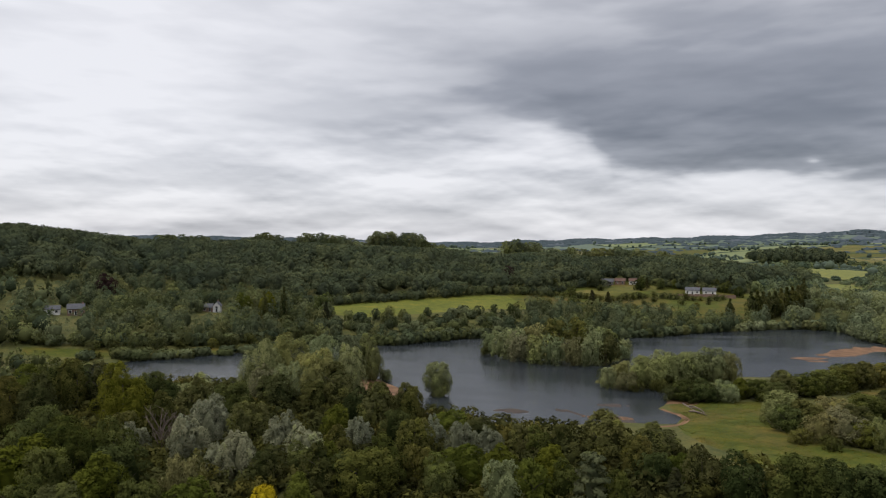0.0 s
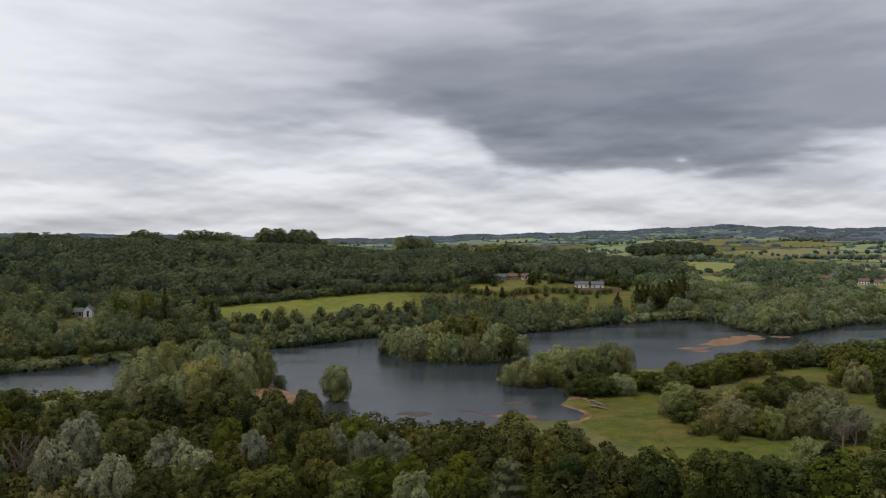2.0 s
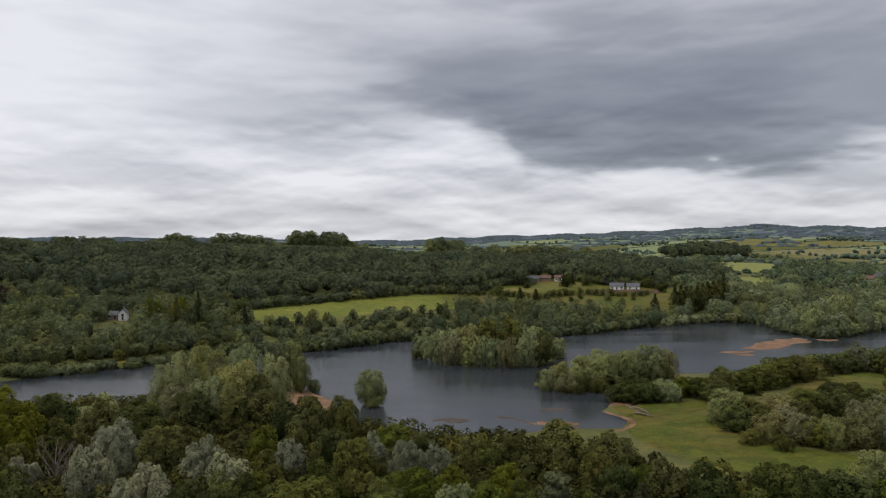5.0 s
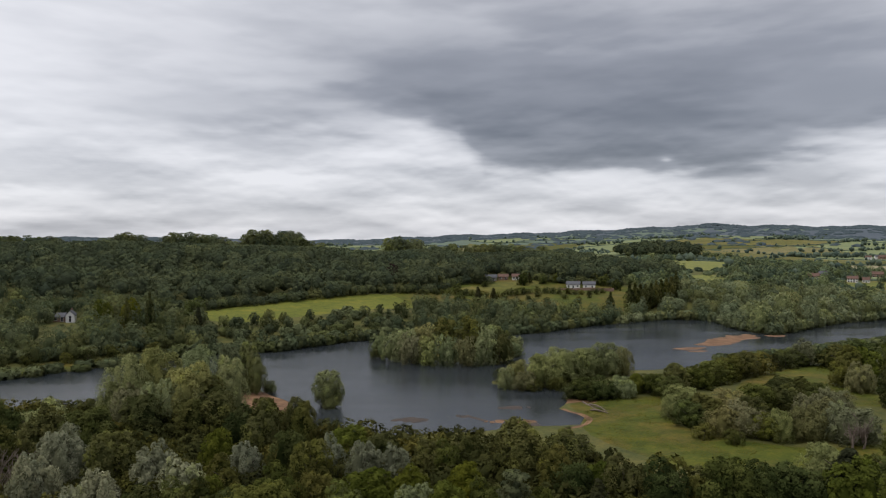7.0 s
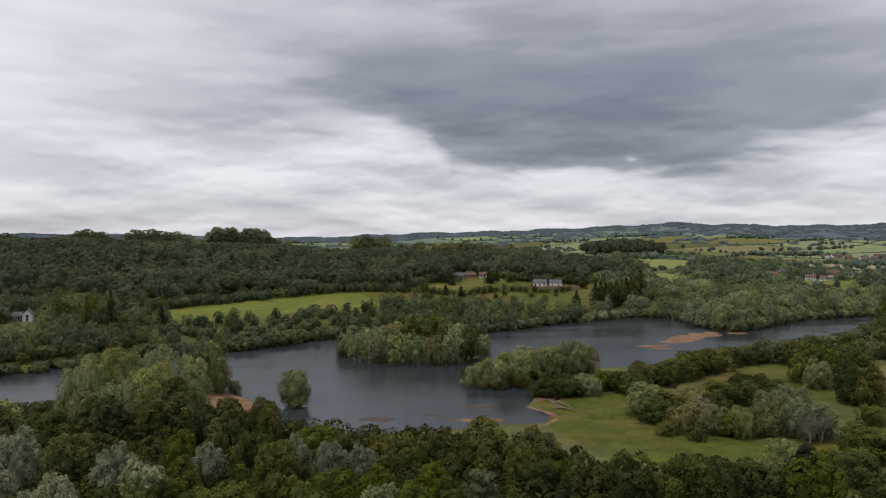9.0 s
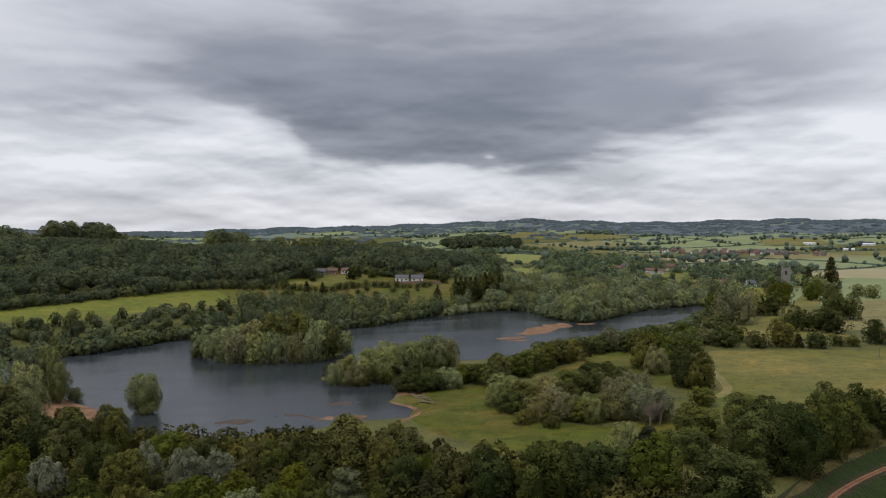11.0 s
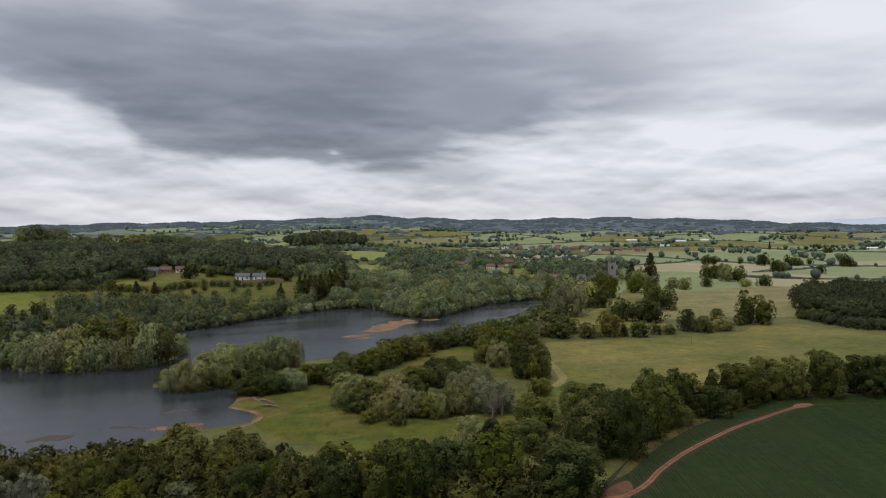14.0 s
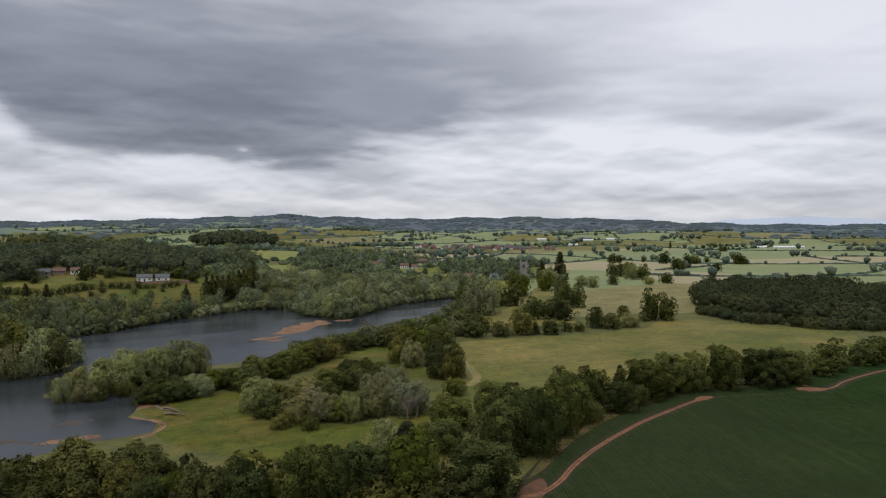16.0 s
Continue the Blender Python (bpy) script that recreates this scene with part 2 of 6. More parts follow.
M["dug"] = surface("dug_soil", (0.052, 0.026, 0.014), (0.110, 0.052, 0.027), 0.5, 2.2)
M["crop"] = surface("crop_soil", (0.014, 0.015, 0.005), (0.026, 0.024, 0.008), 0.3, 2.5, rough=1.0)
M["floor"] = surface("woodland_floor", (0.049, 0.053, 0.014), (0.085, 0.083, 0.022), 0.1, 1.0, extra=sward)
# land of the far ridge, slate blue as haze put into the colour
M["far"] = surface("hazed_distant_land", (0.054, 0.068, 0.081), (0.069, 0.083, 0.095), 0.006, 0.02, bump=0)
# horizon backdrop, its haze painted in as pale blue
M["haze_hill"] = surface("haze_blue_hills", (0.331, 0.377, 0.451), (0.386, 0.432, 0.497), 0.004, 0.02, bump=0)
M["margin"] = surface("field_margin", (0.036, 0.035, 0.010), (0.089, 0.068, 0.023), 0.12, 1.2, extra=sward)
M["deadwood"] = surface("dead_wood", (0.106, 0.080, 0.064), (0.178, 0.141, 0.115), 1.0, 6.0)
M["render"] = surface("white_render", (0.496, 0.480, 0.456), (0.624, 0.616, 0.592), 0.5, 3.0, bump=0.1)
M["slate"] = surface("grey_slate", (0.057, 0.058, 0.063), (0.098, 0.099, 0.107), 0.6, 3.0)
M["tile"] = surface("clay_tile", (0.084, 0.048, 0.037), (0.134, 0.081, 0.062), 0.6, 3.0)
M["brick"] = surface("red_brick", (0.132, 0.083, 0.064), (0.218, 0.147, 0.115), 0.6, 3.0)
M["stone"] = surface("grey_stone", (0.132, 0.122, 0.112), (0.211, 0.198, 0.179), 0.4, 2.0)
M["metal"] = surface("pale_sheeting", (0.440, 0.448, 0.448), (0.560, 0.568, 0.568), 0.2, 1.0, rough=0.5, bump=0.05)
M["trimwhite"] = surface("white_paint", (0.560, 0.560, 0.544), (0.640, 0.640, 0.624), 0.5, 4.0, bump=0)
M["glass"] = surface("dark_glass", (0.02, 0.022, 0.025), (0.04, 0.042, 0.045), 0.5, 4.0, rough=0.08, bump=0)
M["bark"] = surface("bark", (0.040, 0.032, 0.022), (0.092, 0.077, 0.058), 1.0, 6.0)


def water_material():
    mat, nt = tree_of("lake_water")
    geo = nt.nodes.new("ShaderNodeNewGeometry")
    pos = geo.outputs["Position"]
    mp = node(nt, "ShaderNodeMapping")
    nt.links.new(pos, mp.inputs[0])
    mp.inputs["Rotation"].default_value = (0, 0, radians(25))
    mp.inputs["Scale"].default_value = (1.0, 2.2, 1.0)
    a = noise_at(nt, mp.outputs[0], 0.55, 6, 0.68)
    drift = node(nt, "ShaderNodeMapping")
    nt.links.new(pos, drift.inputs[0])
    drift.inputs["Rotation"].default_value = (0, 0, radians(12))
    drift.inputs["Scale"].default_value = (0.012, 0.05, 1.0)
    b = noise_at(nt, drift.outputs[0], 1.0, 6, 0.6)
    col = ramp_of(nt, b, [(0.35, (0.018, 0.022, 0.026)), (0.7, (0.032, 0.036, 0.038))])
    bp = node(nt, "ShaderNodeBump", Strength=0.55, Distance=0.14)
    nt.links.new(a, bp.inputs["Height"])
    bsdf = node(nt, "ShaderNodeBsdfPrincipled")
    nt.links.new(col, bsdf.inputs["Base Color"])
    nt.links.new(bp.outputs[0], bsdf.inputs["Normal"])
    nt.links.new(ramp_of(nt, b, [(0.38, (0.05,) * 3), (0.62, (0.26,) * 3)]), bsdf.inputs["Roughness"])
    bsdf.inputs["IOR"].default_value = 1.33
    finish(nt, bsdf.outputs[0])
    return mat


M["water"] = water_material()
LEAF = {
    "oak": leaf_material("oak_leaves", (0.031, 0.040, 0.013), (0.104, 0.112, 0.038)),
    "ash": leaf_material("ash_leaves", (0.034, 0.041, 0.014), (0.113, 0.109, 0.042)),
    "lime": leaf_material("lime_leaves", (0.064, 0.074, 0.013), (0.116, 0.123, 0.024)),
    "willow": leaf_material("willow_leaves", (0.111, 0.110, 0.058), (0.200, 0.190, 0.109)),
    "sallow": leaf_material("sallow_leaves", (0.137, 0.150, 0.069), (0.243, 0.254, 0.127)),
    "aspen": leaf_material("aspen_leaves", (0.080, 0.092, 0.050), (0.145, 0.157, 0.091)),
    "orb": leaf_material("pale_sallow_leaves", (0.115, 0.130, 0.066), (0.185, 0.205, 0.105), vary=0.3),
    "silver": leaf_material("silver_willow_leaves", (0.138, 0.144, 0.094), (0.255, 0.260, 0.180), vary=0.25),
    "pine": leaf_material("conifer_needles", (0.027, 0.030, 0.017), (0.053, 0.054, 0.029)),
    "cedar": leaf_material("cedar_needles", (0.066, 0.076, 0.053), (0.118, 0.126, 0.087)),
    "copper": leaf_material("copper_leaves", (0.030, 0.017, 0.017), (0.055, 0.032, 0.029)),
    "gold": leaf_material("golden_leaves", (0.330, 0.251, 0.014), (0.462, 0.356, 0.020)),
    # wood, bankside and poolside: blue raised in the leaf colours as painted haze
    "wood": leaf_material("hill_wood_leaves", (0.054, 0.066, 0.044), (0.131, 0.146, 0.077), cells=1),
    "crest": leaf_material("crest_leaves", (0.081, 0.095, 0.055), (0.134, 0.147, 0.077)),
    "under": leaf_material("undergrowth_leaves", (0.034, 0.036, 0.013), (0.093, 0.088, 0.031), cells=1),
    "oakwood": leaf_material("oak_wood_leaves", (0.038, 0.045, 0.026), (0.080, 0.089, 0.044), cells=1),
    # ridge woods blued like the land below them, as painted haze
    "ridge": leaf_material("hazed_ridge_leaves", (0.090, 0.106, 0.121), (0.112, 0.128, 0.140), cells=1),
    "bankside": leaf_material("bankside_leaves", (0.060, 0.072, 0.040), (0.158, 0.173, 0.091), cells=1),
    "bush": leaf_material("bush_leaves", (0.048, 0.053, 0.021), (0.108, 0.108, 0.043)),
    "poolside": leaf_material("poolside_leaves", (0.088, 0.102, 0.057), (0.242, 0.261, 0.152), cells=1),
    "crop": leaf_material("crop_leaves", (0.017, 0.038, 0.011), (0.032, 0.057, 0.017), cells=1),
    "tussock": leaf_material("rough_grass_blades", (0.061, 0.065, 0.013), (0.129, 0.118, 0.030), cells=1),
    # vale and village: leaf colours lifted and blued to stand for haze
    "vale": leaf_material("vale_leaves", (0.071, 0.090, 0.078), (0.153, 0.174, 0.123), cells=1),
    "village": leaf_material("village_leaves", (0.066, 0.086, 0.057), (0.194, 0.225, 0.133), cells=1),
}


# ---- the lie of the land ----
def spur(x, y, ax, ay, bx, by, ha, hb, s):
    dx, dy = bx - ax, by - ay
    u = np.clip(((x - ax) * dx + (y - ay) * dy) / (dx * dx + dy * dy), 0, 1)
    d2 = (x - ax - u * dx) ** 2 + (y - ay - u * dy) ** 2
    return (ha + (hb - ha) * u) * np.exp(-d2 / (s * s))


# crest of the wooded hill: east, north, height
CREST = [(-820, 470, 68), (-440, 490, 56), (-375, 560, 43), (-290, 630, 44), (-180, 655, 39), (-118, 680, 36), (-70, 695, 31), (-24, 715, 34), (25, 720, 29), (75, 715, 30), (132, 748, 24), (195, 770, 16), (330, 1064, 9)]
# the far ridge: bearing, and how far it stands over the eye
RIDGE_WAY = [-180, -60, -30, -8, 0, 6, 10, 16, 21, 24, 30, 35, 40, 44, 47, 52, 57, 70, 180]
RIDGE_UP = [10, 10, 5, -3, 3, 6, 9, 14, 19, 15, 12, 16, 18, 15, 14, 8, 6, 6, 10]


def crest(x, y):
    best = np.full(x.shape, 1e12)
    top = np.zeros(x.shape)
    for (ax, ay, ha), (bx, by, hb) in zip(CREST, CREST[1:]):
        dx, dy = bx - ax, by - ay
        u = np.clip(((x - ax) * dx + (y - ay) * dy) / (dx * dx + dy * dy), 0, 1)
        d2 = (x - ax - u * dx) ** 2 + (y - ay - u * dy) ** 2
        nearer = d2 < best
        best = np.where(nearer, d2, best)
        top = np.where(nearer, ha + (hb - ha) * u, top)
    return top * np.exp(-best / 205.0 ** 2)


def hills(x, y):
    x, y = np.atleast_1d(np.asarray(x, float)), np.atleast_1d(np.asarray(y, float))
    h = 1.7 + crest(x, y) + spur(x, y, 462, 1590, 588, 1640, 23, 20, 160) + spur(x, y, 250, 960, 420, 1150, 10, 6, 160)
    r, way = np.hypot(x, y), np.degrees(np.arctan2(x, y))
    t = np.clip((r - 1900) / 2500, 0, 1)
    t = t * t * (3 - 2 * t)
    up = np.interp(way, RIDGE_WAY, RIDGE_UP) + 1.2 * np.sin(way * 1.3) + 0.5 * np.sin(way * 3.1 + 1)
    h = h + t * (51 + up * 3.52)
    # rolling foothills
    roll = np.clip((r - 2000) / 600, 0, 1) * np.clip((4300 - r) / 900, 0, 1)
    h = h + roll * np.clip((3900 - r) / 900, 0, 1) * 13 * (1 + np.sin(x / 240 + 0.7 * np.sin(y / 310)) * np.cos(y / 280 + 1.3))
    return h + np.clip((r - 700) / 1400, 0, 1) * (4 + 4 * np.sin(x / 430 + 1) * np.cos(y / 380))


def smooth(points, step=4.0, wobble=0.0, seed=0):
    """A rounded closed line through the points, evenly stepped, slightly uneven."""
    p = np.array(points, float)
    n = len(p)
    out = []
    for i in range(n):
        a, b, c, d = p[i - 1], p[i], p[(i + 1) % n], p[(i + 2) % n]
        k = max(1, int(np.linalg.norm(c - b) / step))
        for j in range(k):
            t = j / k
            out.append(0.5 * (2 * b + (c - a) * t + (2 * a - 5 * b + 4 * c - d) * t * t + (3 * b - a - 3 * c + d) * t ** 3))
    out = np.array(out)
    if wobble:
        for q in out:
            v = noise.noise_vector(Vector((q[0] * 0.09, q[1] * 0.09, seed)))
            q += np.array((v.x, v.y)) * wobble
            v = noise.noise_vector(Vector((q[0] * 0.4, q[1] * 0.4, seed + 5)))
            q += np.array((v.x, v.y)) * wobble * 0.5
    return out


def inside(poly, x, y):
    x, y = np.asarray(x, float), np.asarray(y, float)
    hit = np.zeros(x.shape, bool)
    px, py = poly[:, 0], poly[:, 1]
    j = len(poly) - 1
    for i in range(len(poly)):
        if py[i] != py[j]:
            c = ((py[i] > y) != (py[j] > y)) & (x < (px[j] - px[i]) * (y - py[i]) / (py[j] - py[i]) + px[i])
            hit ^= c
        j = i
    return hit


def off_line(poly, x, y, closed=True):
    """Distance from a line of points."""
    x, y = np.asarray(x, float), np.asarray(y, float)
    best = np.full(x.shape, 1e9)
    n = len(poly)
    for i in range(n if closed else n - 1):
        a, b = poly[i], poly[(i + 1) % n]
        d = b - a
        u = np.clip(((x - a[0]) * d[0] + (y - a[1]) * d[1]) / max(d @ d, 1e-9), 0, 1)
        best = np.minimum(best, (x - a[0] - u * d[0]) ** 2 + (y - a[1] - u * d[1]) ** 2)
    return np.sqrt(best)


LAKE = smooth([(-210, 221), (-196, 249), (-172, 273), (-158, 286), (-143, 301), (-123, 326), (-85, 336), (-66, 354), (-42, 374), (0, 386), (36, 392), (55, 403), (85, 428), (111, 441)] + [(143, 458), (171, 448), (169, 420), (171, 403), (179, 384), (203, 403), (224, 423), (251, 438), (287, 451), (311, 451), (302, 431), (277, 407), (228, 358), (169, 321), (108, 293), (81, 284), (64, 287), (42, 280), (22, 269), (18, 258), (35, 252), (48, 249), (53, 242), (42, 239), (39, 231), (36, 220), (41, 209), (38, 202), (27, 199)] + [(18, 200), (11, 195), (-14, 192), (-38, 200), (-47, 220), (-52, 232), (-61, 242), (-68, 255), (-79, 266), (-95, 264), (-106, 249), (-112, 232), (-125, 224), (-146, 221), (-182, 210)], 4.0, 1.6, 3)
ISLAND = smooth([(-35, 326), (-22, 314), (3, 307), (22, 305), (31, 316), (34, 336), (14, 350), (-17, 344)], 4.0, 1.5, 5)
ISLET = smooth([(-41, 225), (-36, 224), (-35, 228), (-39, 230)], 2.0, 0.3, 7)
BAR = smooth([(124, 351), (134, 364), (146, 377), (156, 383), (165, 374), (153, 363), (144, 352), (132, 345)], 1.5, 3.2, 9)
BAR_SMALL = smooth([(113, 329), (118, 331), (123, 330), (118, 327.5)], 1.5, 1.0, 19)
BAR_TAIL = smooth([(158, 372), (166, 378), (170, 386), (162, 386)], 1.5, 1.2, 21)
BAR_WEST = smooth([(108, 336), (116, 341), (126, 341), (122, 336), (113, 333)], 3.0, 1.6, 11)
MUD_NEAR = smooth([(11, 204.5), (15, 207), (23, 206.5), (26, 204), (18, 202.5)], 0.8, 0.9, 15)
MUD_MID = smooth([(1, 211), (4, 213), (8, 212), (5, 210)], 0.8, 0.9, 16)
MUD_FAR = smooth([(-16, 207), (-11, 210), (-6, 208), (-10, 205)], 0.8, 0.9, 17)
MUD_POINT = smooth([(16, 222), (22, 224), (28, 222), (22, 220)], 0.8, 0.9, 18)
BAR_EAST = smooth([(170, 378), (176, 384), (184, 382), (180, 376)], 3.0, 1.4, 13)
SHORES = [LAKE, ISLAND, ISLET, BAR, BAR_SMALL, BAR_TAIL, BAR_WEST, BAR_EAST, MUD_NEAR, MUD_MID, MUD_FAR, MUD_POINT]


def land(x, y):
    """Height of the ground; the lake bed lies under the water at 0."""
    x, y = np.asarray(x, float), np.asarray(y, float)
    h = hills(x, y)
    near = (np.abs(x) < 420) & (y > 120) & (y < 560)
    if near.any():
        xs, ys = x[near], y[near]
        wet = inside(LAKE, xs, ys)
        for isle in SHORES[1:]:
            wet &= ~inside(isle, xs, ys)
        d = np.minimum.reduce([off_line(s, xs, ys) for s in SHORES])
        dry = 0.25 * np.clip(d / 2.0, 0, 1) + (h[near] - 0.25) * np.clip(d / 45, 0, 1)
        for isle in SHORES[3:]:
            dry = np.where(inside(isle, xs, ys), 0.12, dry)
        h[near] = np.where(wet, -np.clip(d * 0.2, 0, 1.6) - 0.02, dry)
    return h


# fields: name, material, outline
FIELDS = [
    ("meadow", "meadow", "bright green mown meadow below the wooded hill", [(-146, 401), (-133, 427), (-86, 467), (-50, 489), (-37, 491), (-18, 455), (-45, 438), (-64, 424), (-87, 405), (-115, 388)]),
    ("grass_bank", "grass", "strip of green grass along the lake channel", [(-225, 250), (-172, 276), (-158, 289), (-143, 304), (-124, 328), (-128, 333), (-149, 312), (-164, 297), (-180, 284), (-230, 259)]),
    ("hill_pasture", "grass", "rough sloping pasture round the houses", [(-14, 450), (39, 460), (80, 460), (121, 472), (140, 520), (136, 549), (92, 556), (78, 574), (60, 588), (5, 557), (-18, 524), (-40, 505), (-30, 480)]),
    ("paddock", "grass", "rough paddock with scattered bushes below the houses", [(-17, 496), (30, 518), (85, 504), (122, 515), (122, 470), (78, 459), (42, 468), (0, 467)]),
]
FIELDS += [
    ("shore_meadow", "grass", "grassy point between the bay and the bushes", [(41, 209), (39, 224), (48, 232), (70, 232), (66, 214), (64, 196), (74, 179), (92, 171), (112, 176), (118, 165), (87, 146), (63, 148), (50, 162), (41, 179), (38, 196)]),
    ("bush_glade", "grass", "grassy glade between bushes and lake", [(95, 232), (106, 252), (126, 272), (157, 288), (143, 258), (133, 244), (140, 230), (132, 213), (104, 224)]),
    ("big_pasture", "pasture", "wide pasture with dry and green patches", [(118, 192), (137, 199), (153, 216), (171, 252), (185, 270), (210, 266), (286, 256), (336, 276), (353, 235), (370, 192), (336, 171), (288, 157), (251, 165), (223, 168), (190, 174), (140, 165), (123, 174)]),
]
FIELDS += [
    ("row_crop_field", "crop", "dark green field of low row crop", [(81, 98), (92, 115), (115, 130), (140, 141), (182, 151), (197, 151), (230, 141), (252, 146), (273, 146), (315, 148), (364, 126), (364, -84), (168, -112), (112, 28)]),
    ("brown_field", "hay", "dry brownish grass field beyond the hedge", [(295, 315), (357, 385), (424, 438), (563, 449), (545, 402), (420, 308), (377, 288), (342, 305)]),
    ("church_field", "pasture", "pale grass slope beside the lakeside trees", [(228, 309), (255, 340), (285, 364), (331, 402), (413, 482), (442, 497), (371, 417), (318, 367), (296, 324), (280, 294), (257, 283), (242, 294)]),
    ("far_field", "green", "green field behind the hedge trees", [(622, 654), (640, 584), (535, 482), (477, 515)]),
    ("far_field", "green", "long green field in the vale", [(1046, 1126), (1658, 942), (1240, 717), (780, 827)]),
]
FIELDS += [
    ("far_field", "straw", "pale ripe field in the vale", [(682, 595), (734, 505), (598, 444), (564, 465)]),
    ("far_field", "green", "blue-green field behind the oak wood", [(616, 395), (896, 406), (840, 238), (601, 280), (610, 328)]),
    ("slope_field", "slope", "sloping green field beside a hedge", [(282, 890), (483, 1414), (549, 1426), (423, 1040), (324, 825), (279, 772), (267, 812)]),
    ("field_margin", "margin", "dry grass margin between hedge and crop", [(96, 117), (103, 122), (115, 131), (141, 144), (180, 154), (198, 153), (230, 144), (252, 148), (276, 148), (315, 151), (315, 146), (274, 145), (252, 144), (230, 141), (198, 150), (181, 150), (142, 140), (116, 128), (104, 120)]),
    ("soil_corner", "dug", "bare red soil at the corner of the crop", [(86, 108.5), (89, 112), (94, 115), (99, 116), (97, 112), (93, 108.5), (89, 107)]),
]
FIELDS += [
    ("soil_corner", "soil", "bare red soil where the tracks meet", [(183.3, 141.2), (186.3, 144.0), (190.3, 144.4), (193.3, 142.6), (190.3, 141.2)]),
    ("soil_corner", "soil", "bare red soil at the bend of the track", [(224.4, 133.4), (228.4, 135.4), (233.4, 131.4), (234.4, 128.9), (229.4, 128.9)]),
    ("bare_earth", "sand", "bare reddish earth at the point of the bay", [(37, 228), (40, 232.5), (46, 232), (49, 228), (47, 225.5), (43, 227), (40, 226.5)]),
    ("beach", "sand", "reddish sandy beach below the tall trees", [(-78, 234), (-66, 246), (-59, 244), (-51, 234), (-45, 221), (-52, 213), (-66, 215), (-77, 225)]),
    ("slope_field", "slope", "narrow green field between hedges", [(234, 880), (257, 841), (243, 753), (221, 763)]),
    ("lawn", "pasture", "pale lawn in front of the old barns", [(5, 525), (36, 556), (71, 566), (80, 554), (61, 541), (17, 524)]),
    ("beach", "sand", "pale patch of beach on the far shore", [(80, 398), (86, 402), (94, 404), (92, 408), (84, 406)]),
]
FIELDS += [
    ("lawn", "meadow", "bright green lawn at the village edge", [(390, 690), (432, 714), (480, 746), (432, 670), (387, 646), (359, 635)]),
    ("lawn", "meadow", "green churchyard lawn", [(579, 692), (611, 707), (614, 681), (532, 593), (499, 577), (509, 608)]),
    ("slope_field", "slope", "small green field on the slope", [(232, 684), (267, 707), (261, 654), (227, 627)]),
]


def strip(line, width):
    """Outline of a track of that width along a line, its bends rounded."""
    c = np.array(line, float)
    c = np.concatenate([c[:1] * 2 - c[1:2], c, c[-1:] * 2 - c[-2:-1]])
    p = []
    for a, b, d, e in zip(c, c[1:], c[2:], c[3:]):
        for u in (0.0, 0.25, 0.5, 0.75):
            p.append(0.5 * (2 * b + (d - a) * u + (2 * a - 5 * b + 4 * d - e) * u * u + (3 * b - a - 3 * d + e) * u ** 3))
    p = np.array([*p, c[-2]])
    d = np.gradient(p, axis=0)
    n = np.column_stack([-d[:, 1], d[:, 0]]) / np.linalg.norm(d, axis=1, keepdims=True)
    return [tuple(q) for q in np.concatenate([p + n * width / 2, (p - n * width / 2)[::-1]])]


TRACK = [(88.8, 110.5), (92.7, 109.7), (96.7, 110.8), (102.1, 113.3), (108.9, 117.5), (116.8, 121.6), (126.3, 125.7), (135.8, 129.3), (147.7, 133.4), (157.2, 136.0), (166.8, 138.2), (177.2, 140.6), (185.4, 142.2), (190.3, 142.0)]
TRACK_EAST = [(233.3, 136.8), (232.0, 133.0), (231.4, 129.4), (238.0, 129.2), (248.6, 131.5), (259.1, 133.0), (268.5, 133.7), (280.0, 134.1), (284.0, 133.7)]
FIELDS += [
    ("beach", "sand", "narrow sandy beach round the bay", strip([(36, 219.5), (38, 215.4), (40.2, 213), (41.6, 209.5), (41.8, 205.2), (39.6, 200.6), (36.6, 197.4), (33, 195.5)], 1.7)),
    ("track", "soil", "bare red soil track round the crop", strip(TRACK, 1.3)),
    ("track", "dug", "darker rut along the middle of the soil track", strip(TRACK[1:], 0.35)),
    ("track", "soil", "bare red soil track round the crop", strip(TRACK_EAST, 0.9)),
    ("grass_path", "hay", "pale trodden path round the edge of the pasture", strip([(170, 252), (163, 240), (158, 229), (152, 215), (146, 204), (138, 197), (128, 193), (120, 186)], 3.0)),
    ("track", "soil", "narrow soil track along the headland", strip([(190.3, 142.0), (197.2, 140.2), (206.3, 137.1), (214.6, 133.4), (221.8, 131.1), (231.4, 129.4)], 0.5)),
]


def ground_points():
    pts = []
    xs = np.arange(-420, 430, 7.0)
    ys = np.arange(60, 560, 7.0)
    gx, gy = np.meshgrid(xs, ys)
    rng = np.random.default_rng(1)
    pts.append(np.stack([gx.ravel(), gy.ravel()], 1) + rng.uniform(-1.5, 1.5, (gx.size, 2)))
    r = 30.0
    while r < 4900:
        n = 220
        a = np.linspace(-math.pi, math.pi, n, endpoint=False) + r
        p = np.stack([np.sin(a) * r, np.cos(a) * r], 1)
        keep = ~((np.abs(p[:, 0]) < 425) & (p[:, 1] > 55) & (p[:, 1] < 565))
        pts.append(p[keep])
        r *= 1.045
    return np.concatenate(pts)


